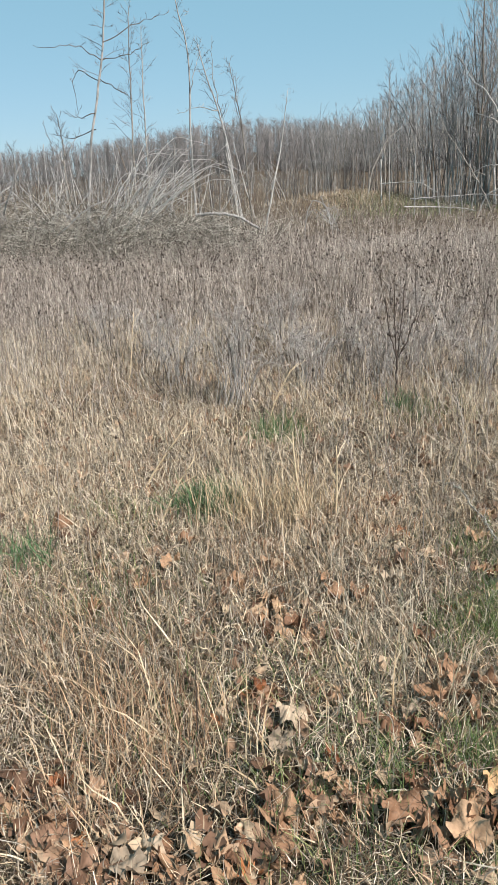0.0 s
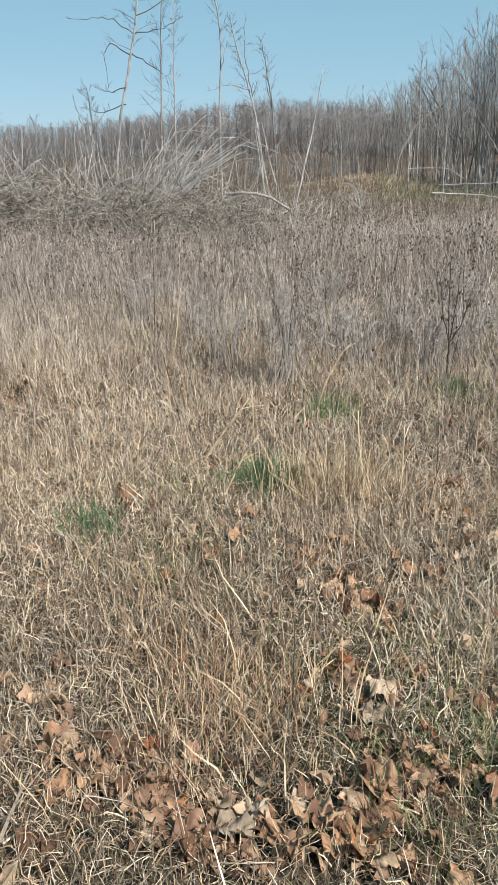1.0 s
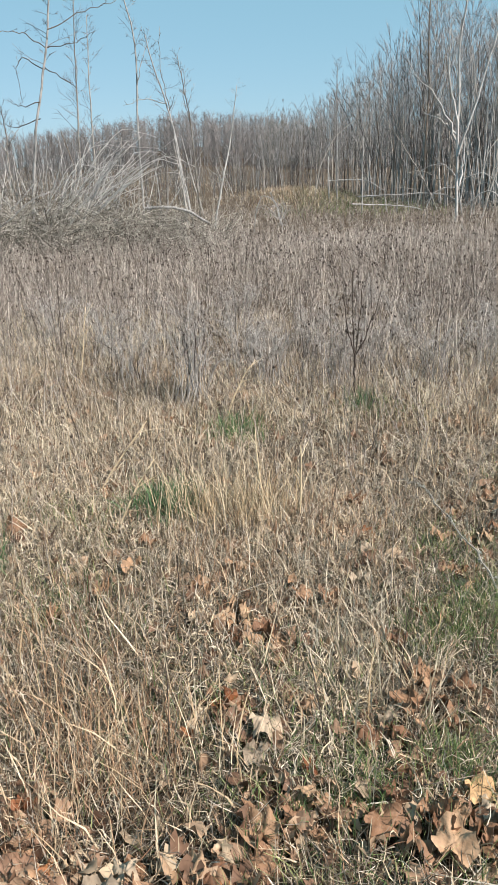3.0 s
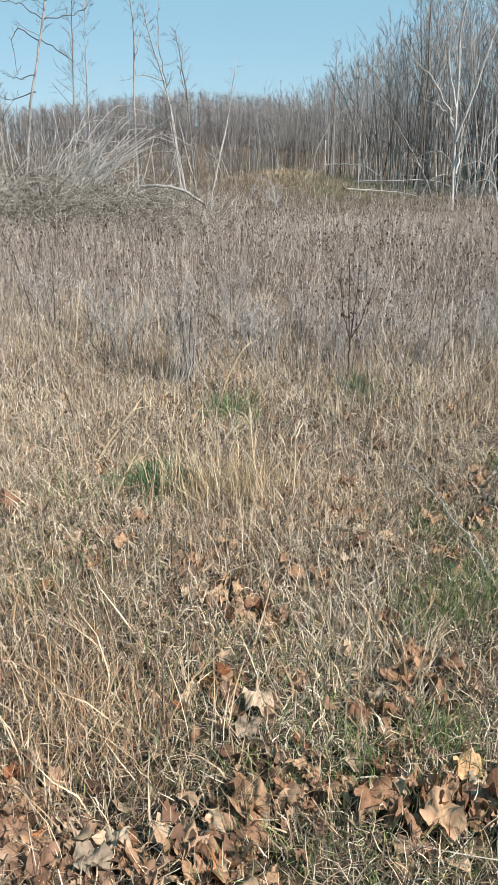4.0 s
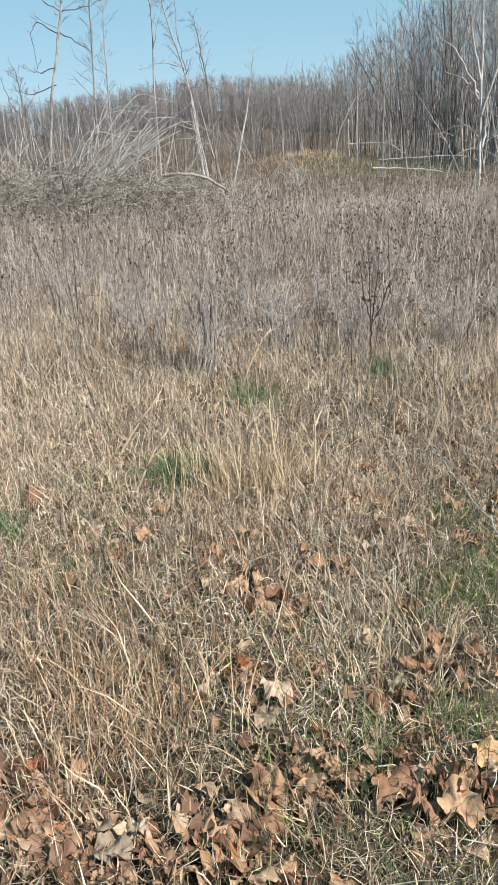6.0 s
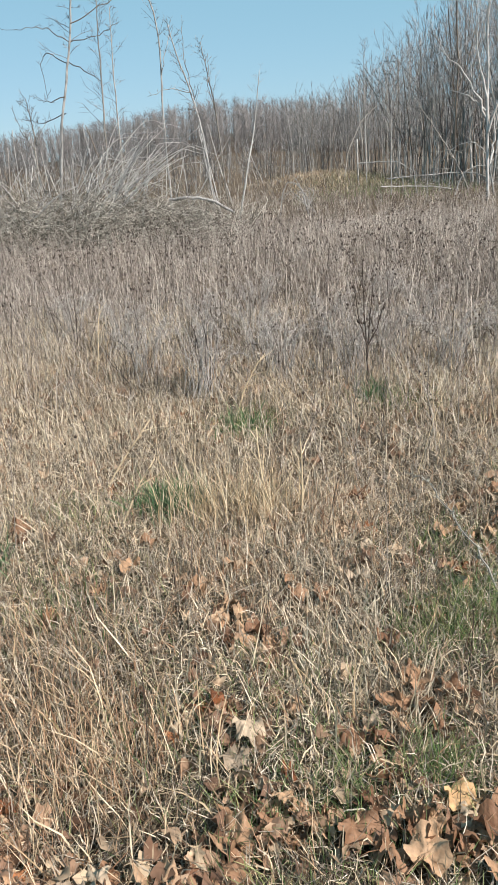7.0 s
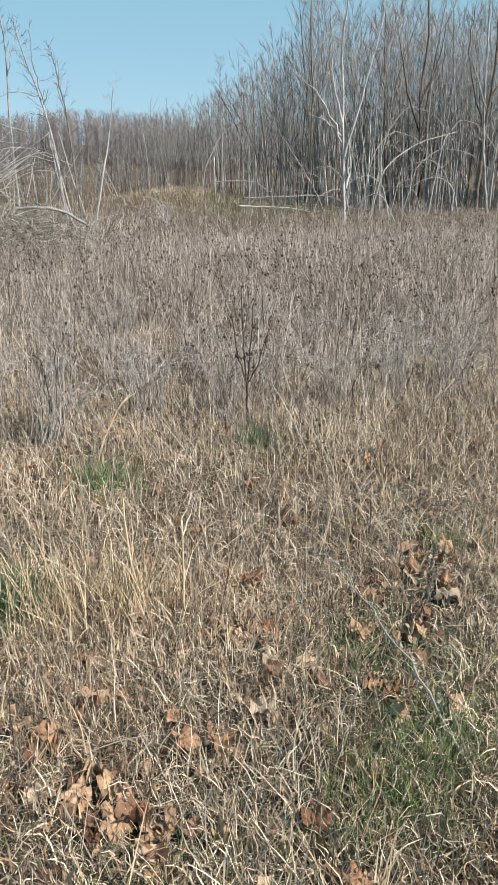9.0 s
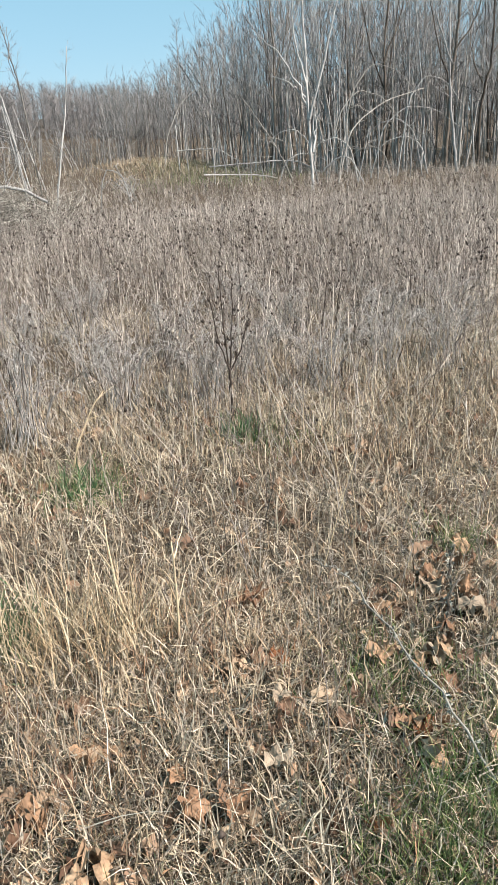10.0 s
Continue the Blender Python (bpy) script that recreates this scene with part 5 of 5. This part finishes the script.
GREY = "bushy grey dead weed with fine drooping twigs"
grey_weed("bushy grey dead weed with dark bent twigs", 215, 40, 0.28, 0.62, 6).location = gz(-0.66, 4.85)
spread = grey_weed(GREY, 216, 30, 0.26, 0.48, 12)
spread.location = gz(-0.4, 5.9)
for x, y, turn in ((0.66, 5.8, 50), (1.55, 5.65, 120), (2.0, 5.8, 200), (-0.95, 6.6, 300), (1.0, 6.9, 10), (0.2, 6.6, 160), (-0.15, 5.3, 90), (1.1, 5.5, 240), (-1.6, 6.2, 20), (-2.3, 6.9, 130),
                   (0.35, 5.35, 310), (1.75, 6.4, 75), (-0.55, 7.4, 190), (0.7, 7.6, 280), (2.4, 6.9, 350), (-1.2, 5.4, 220)):
    copy_thing(spread, pose(*gz(x, y), 0, 0, turn))


def straw_stem(x, y, tall, lean, az, seed):
    """A tall broad straw with a bent tip and a hanging blade."""
    rng = np.random.default_rng(seed)
    g = Geo()
    p = bend(rng, (0, 0, -0.02), (math.cos(az) * lean, math.sin(az) * lean, 1), tall, 6, 0.07)
    g.tube(p, np.linspace(0.0055, 0.0026, 7), 5)
    for f in (0.25, 0.45, 0.6, 0.85):
        a = along(p, f)
        q = bend(rng, a, (math.cos(az) + rng.normal(0, 0.5), math.sin(az) + rng.normal(0, 0.5), 1.2), 0.14, 4, 0.2, -0.15)
        g.tube(q, np.linspace(0.0036, 0.001, 5), 3)
    ob = part("straw_stem", g, MAT_GOLD)
    ob.location = gz(x, y)
    tagged(ob, "tall bent pale straw stem standing in the grass", "grass stem", "tall straw stems")


for n, (x, y, tall, lean, az) in enumerate(((-0.4, 4.55, 0.46, 0.35, 0.1), (-0.95, 3.3, 0.5, 0.55, 0.1), (-1.7, 5.6, 0.6, 0.3, 0.2), (-0.75, 2.9, 0.4, 0.6, 0.5), (-0.05, 3.1, 0.45, 0.15, 2), (0.1, 3.0, 0.42, 0.12, 1.4))):
    straw_stem(x, y, tall, lean, az, 220 + n)


# ---- fallen leaves ----
LEAF_FORMS = {"maple": (((0, 1.0), (52, 0.92), (108, 0.62)), 0.56, 1.0), "tulip": (((20, 0.86), (74, 0.8), (132, 0.5)), 0.74, 1.0), "oak": (((0, 1.05), (26, 0.92), (58, 0.7), (100, 0.56), (146, 0.4)), 0.42, 0.8)}


def leaf_geo(seed, form, roll, cross, ripple, around=44, rings=(0.25, 0.5, 0.76, 1.0)):
    """A dead lobed leaf about 1 broad: pointed lobes and bays round a centre, rolled over two axes, with wavy rims and raised veins."""
    rng = np.random.default_rng(seed)
    tips, bay, narrow = LEAF_FORMS[form]
    marks = []
    for side in (-1, 1):
        ordered = sorted(tips)
        for n, (a, r) in enumerate(ordered):
            r = r * rng.uniform(0.74, 1.14)
            a = a + rng.normal(0, 5)
            gap = (ordered[n + 1][0] - ordered[n][0]) if n + 1 < len(ordered) else 40
            marks += [(side * a, r), (side * (a + 0.22 * gap), r * 0.8), (side * (a + 0.52 * gap), r * bay * rng.uniform(0.85, 1.1)), (side * (a + 0.8 * gap), r * bay * 1.15)]
    if tips[0][0] > 0:
        marks.append((0, 0.62))
    marks += [(-180, 0.16), (180, 0.16)]
    marks.sort()
    ang = np.linspace(-180, 180, around, endpoint=False)
    rim = np.interp(ang, [m[0] for m in marks], [m[1] for m in marks]) * 0.6
    th = np.radians(ang)
    ring = np.asarray(rings)
    rr = ring[:, None] * rim[None]
    x, y = rr * np.sin(th) * narrow, rr * np.cos(th)
    near = np.min(np.abs(ang[:, None] - np.array([sd * a for sd in (-1, 1) for a, r in tips])[None]), axis=1)
    out = ring[:, None]
    z = ripple * 1.5 * out**3 * np.sin(4 * th + seed)[None] + 0.6 * ripple * out**2 * np.sin(9 * th + 2 * seed)[None] + 0.03 * out * np.exp(-((near / 7) ** 2))[None]
    z = z + 0.055 * np.sin(9 * x + 6 * y + seed) + 0.04 * np.sin(15 * y - 9 * x + 3 * seed) + 0.025 * np.sin(23 * x + 17 * y + 5 * seed)
    v = np.concatenate([np.stack([x, y, z], -1).reshape(-1, 3), [(0, 0, 0.012)]])
    stalk = np.array([(0, -0.08, 0.0), (0.01, -0.3, 0.01), (0.04, -0.55, 0.04)])
    for axis, k in ((rng.uniform(-0.5, 0.5), roll), (rng.uniform(1.0, 2.1), cross)):
        if abs(k) < 0.05:
            continue
        u = np.array((math.cos(axis), math.sin(axis)))
        for p in (v, stalk):
            d = p[:, :2] @ u
            bent = np.sin(k * d) / k - d
            lift = p[:, 2] + (1 - np.cos(k * d)) / k
            p[:, :2] += bent[:, None] * u[None]
            p[:, 2] = lift
    low = np.percentile(v[:, 2], 8)
    v[:, 2] -= low
    stalk[:, 2] -= low
    m, n = around, len(rings)
    q = [(i * m + j, i * m + (j + 1) % m, (i + 1) * m + (j + 1) % m, (i + 1) * m + j) for i in range(n - 1) for j in range(m)]
    g = Geo()
    g.add(v, q, [(j, n * m, (j + 1) % m) for j in range(m)])
    g.tube(stalk, (0.012, 0.01, 0.008), 3)
    return g


LEAF_KINDS = [leaf_geo(*k) for k in ((1, "maple", 1.4, -0.9, 0.09), (2, "oak", -2.6, 1.2, 0.1), (3, "oak", 2.4, 0.9, 0.1), (4, "tulip", -1.3, 1.0, 0.09), (5, "tulip", 2.6, -1.2, 0.1), (6, "oak", -2.2, 1.6, 0.11),
                                             (7, "maple", 1.0, -2.4, 0.13), (8, "maple", -3.2, -1.0, 0.12), (9, "oak", 1.4, 2.6, 0.12), (10, "oak", 3.4, 0.8, 0.11), (12, "tulip", 1.0, 2.9, 0.13), (13, "maple", -1.3, -1.3, 0.1))]
LITTER_KINDS = [leaf_geo(s, f, r, c, 0.1, 14, (0.5, 1.0)) for s, f, r, c in ((11, "maple", 1.6, 0.8), (12, "oak", -1.8, 0.9), (13, "maple", 2.2, -1.0), (14, "tulip", 1.0, 1.8))]
LEAF_MESHES = {}


def leaf(x, y, size, az, tilt, kind, material, label, z=0.02):
    key = (kind, material.name)
    if key not in LEAF_MESHES:
        LEAF_MESHES[key] = LEAF_KINDS[kind].mesh("fallen_leaf", [material], True)
    ob = new("fallen_leaf", LEAF_MESHES[key])
    ob.matrix_basis = pose(x, y, float(height(x, y)) + z, math.degrees(tilt), math.degrees(tilt) * 0.5, math.degrees(az)) @ Matrix.Diagonal((size, size, size, 1))
    return tagged(ob, label, "leaf", "fallen leaves in the grass")


def build_leaves():
    rng = np.random.default_rng(300)
    brown, pale, gold, rust = "curled brown dead leaf with pointed lobes lying in grass", "pale bleached dead leaf lying in grass", "large golden-tan dead leaf lying in grass", "rust-red curled dead leaf lying in grass"
    flat = (0, 3, 11, 4, 6)

    def lay(spots, material, label, kinds, tilt, z):
        for x, y, size in spots:
            leaf(x, y, size * rng.uniform(0.88, 1.08), rng.uniform(0, 6.28), rng.normal(0, tilt), int(rng.choice(flat if size > 0.135 else kinds)), material, label, rng.uniform(*z))

    leaf(0.615, 1.31, 0.13, 1.0, 0.15, 3, MAT_LEAF_GOLD, gold, 0.04)
    lay(PALE_LEAVES, MAT_LEAF_PALE, pale, flat, 0.2, (0.03, 0.05))
    lay(RUST_LEAVES, MAT_LEAF_RUST, rust, range(12), 0.35, (0.02, 0.045))
    for spots, z in ((NEAR_LEAVES, (0.03, 0.06)), (PATH_LEAVES, (0.005, 0.035)), (LEFT_LEAVES, (0.0, 0.02)), (FAR_LEAVES, (0.025, 0.055)), (SIDE_LEAVES, (0.02, 0.05))):
        lay(spots, MAT_LEAF, brown, range(12), 0.33, z)
    for spots in (NEAR_LEAVES, PATH_LEAVES, FAR_LEAVES, SIDE_LEAVES):
        lay([(x + rng.normal(0, 0.06), y + rng.normal(0, 0.05), s * rng.uniform(0.5, 0.8)) for x, y, s in spots[::2]], MAT_LEAF, brown, range(12), 0.7, (0.02, 0.045))
    geo = Geo()
    for g in LITTER_KINDS:
        x, y = wedge(rng, 260, 0.7, 6.0)
        n = len(x)
        geo.scatter(g, turns(rng.uniform(0, 6.28, n), rng.normal(0, 0.5, n), rng.uniform(0, 6.28, n), rng.uniform(0.05, 0.11, n)), np.stack([x, y, height(x, y) + rng.uniform(0.0, 0.03, n)], -1))
        at = LEAF_SPOTS[rng.integers(0, len(LEAF_SPOTS), 150)]
        n = len(at)
        x, y = at[:, 0] + rng.normal(0, 0.08, n), at[:, 1] + rng.normal(0, 0.07, n)
        geo.scatter(g, turns(rng.uniform(0, 6.28, n), rng.normal(0, 0.7, n), rng.uniform(0, 6.28, n), rng.uniform(0.04, 0.1, n)), np.stack([x, y, height(x, y) + rng.uniform(0.01, 0.04, n)], -1))
    tagged(part("leaf_litter", geo, MAT_LITTER), "scattered brown leaf litter sunk into grass", "leaf litter", kind="stuff")


build_leaves()


# ---- fallen branches with lichen ----
def fallen_branch(label, seed, points, r0, material, twigs, flakes):
    rng = np.random.default_rng(seed)
    root = new("fallen_branch")
    off = np.array(points[len(points) // 2], float)
    off[2] = float(height(off[0], off[1]))
    root.location = off
    tagged(root, label, "branch", "fallen branches in the grass")
    g = Geo()
    p, r = spine(rng, points, r0, r0 * 0.5, r0 * 1.6)
    g.tube(p - off, r, 6)
    part("stem", g, material, root)
    for n in range(twigs):
        g = Geo()
        f = (n + rng.uniform(0.1, 0.9)) / twigs
        way = rng.normal(0, 1, 3) * (1, 1, 0.5) + (p[-1] - p[0]) * 0.8
        t = bend(rng, along(p, f), way, rng.uniform(0.04, 0.13), 3, 0.25)
        g.tube(t - off, np.linspace(r0 * 0.4, r0 * 0.2, 4), 3)
        part("twig", g, material, root)
    g = Geo()
    for _ in range(flakes):
        c = along(p, rng.beta(1, 1.6)) - off + rng.normal(0, r0 * 1.2, 3)
        s = rng.uniform(0.002, 0.006)
        g.add(c + rng.normal(0, s, (4, 3)), None, [(0, 1, 2), (0, 2, 3), (0, 3, 1)])
    tagged(part("lichen", g, LICHEN, root, "pale grey-green lichen"), kind="stuff")


fallen_branch("thin grey fallen branch with lichen lying in grass", 400, [(0.88, 2.15, 0.05), (0.83, 2.45, 0.1), (0.76, 2.8, 0.13), (0.68, 3.15, 0.14), (0.6, 3.3, 0.1)], 0.004, BRUSH, 14, 170)
fallen_branch("dark lichen-covered twig lying on dead leaves", 401, [gz(0.95, 2.85, 0.03), gz(1.02, 3.0, 0.08), gz(1.07, 3.16, 0.1), gz(1.16, 3.34, 0.07)], 0.006, BARK_DARK, 9, 150)
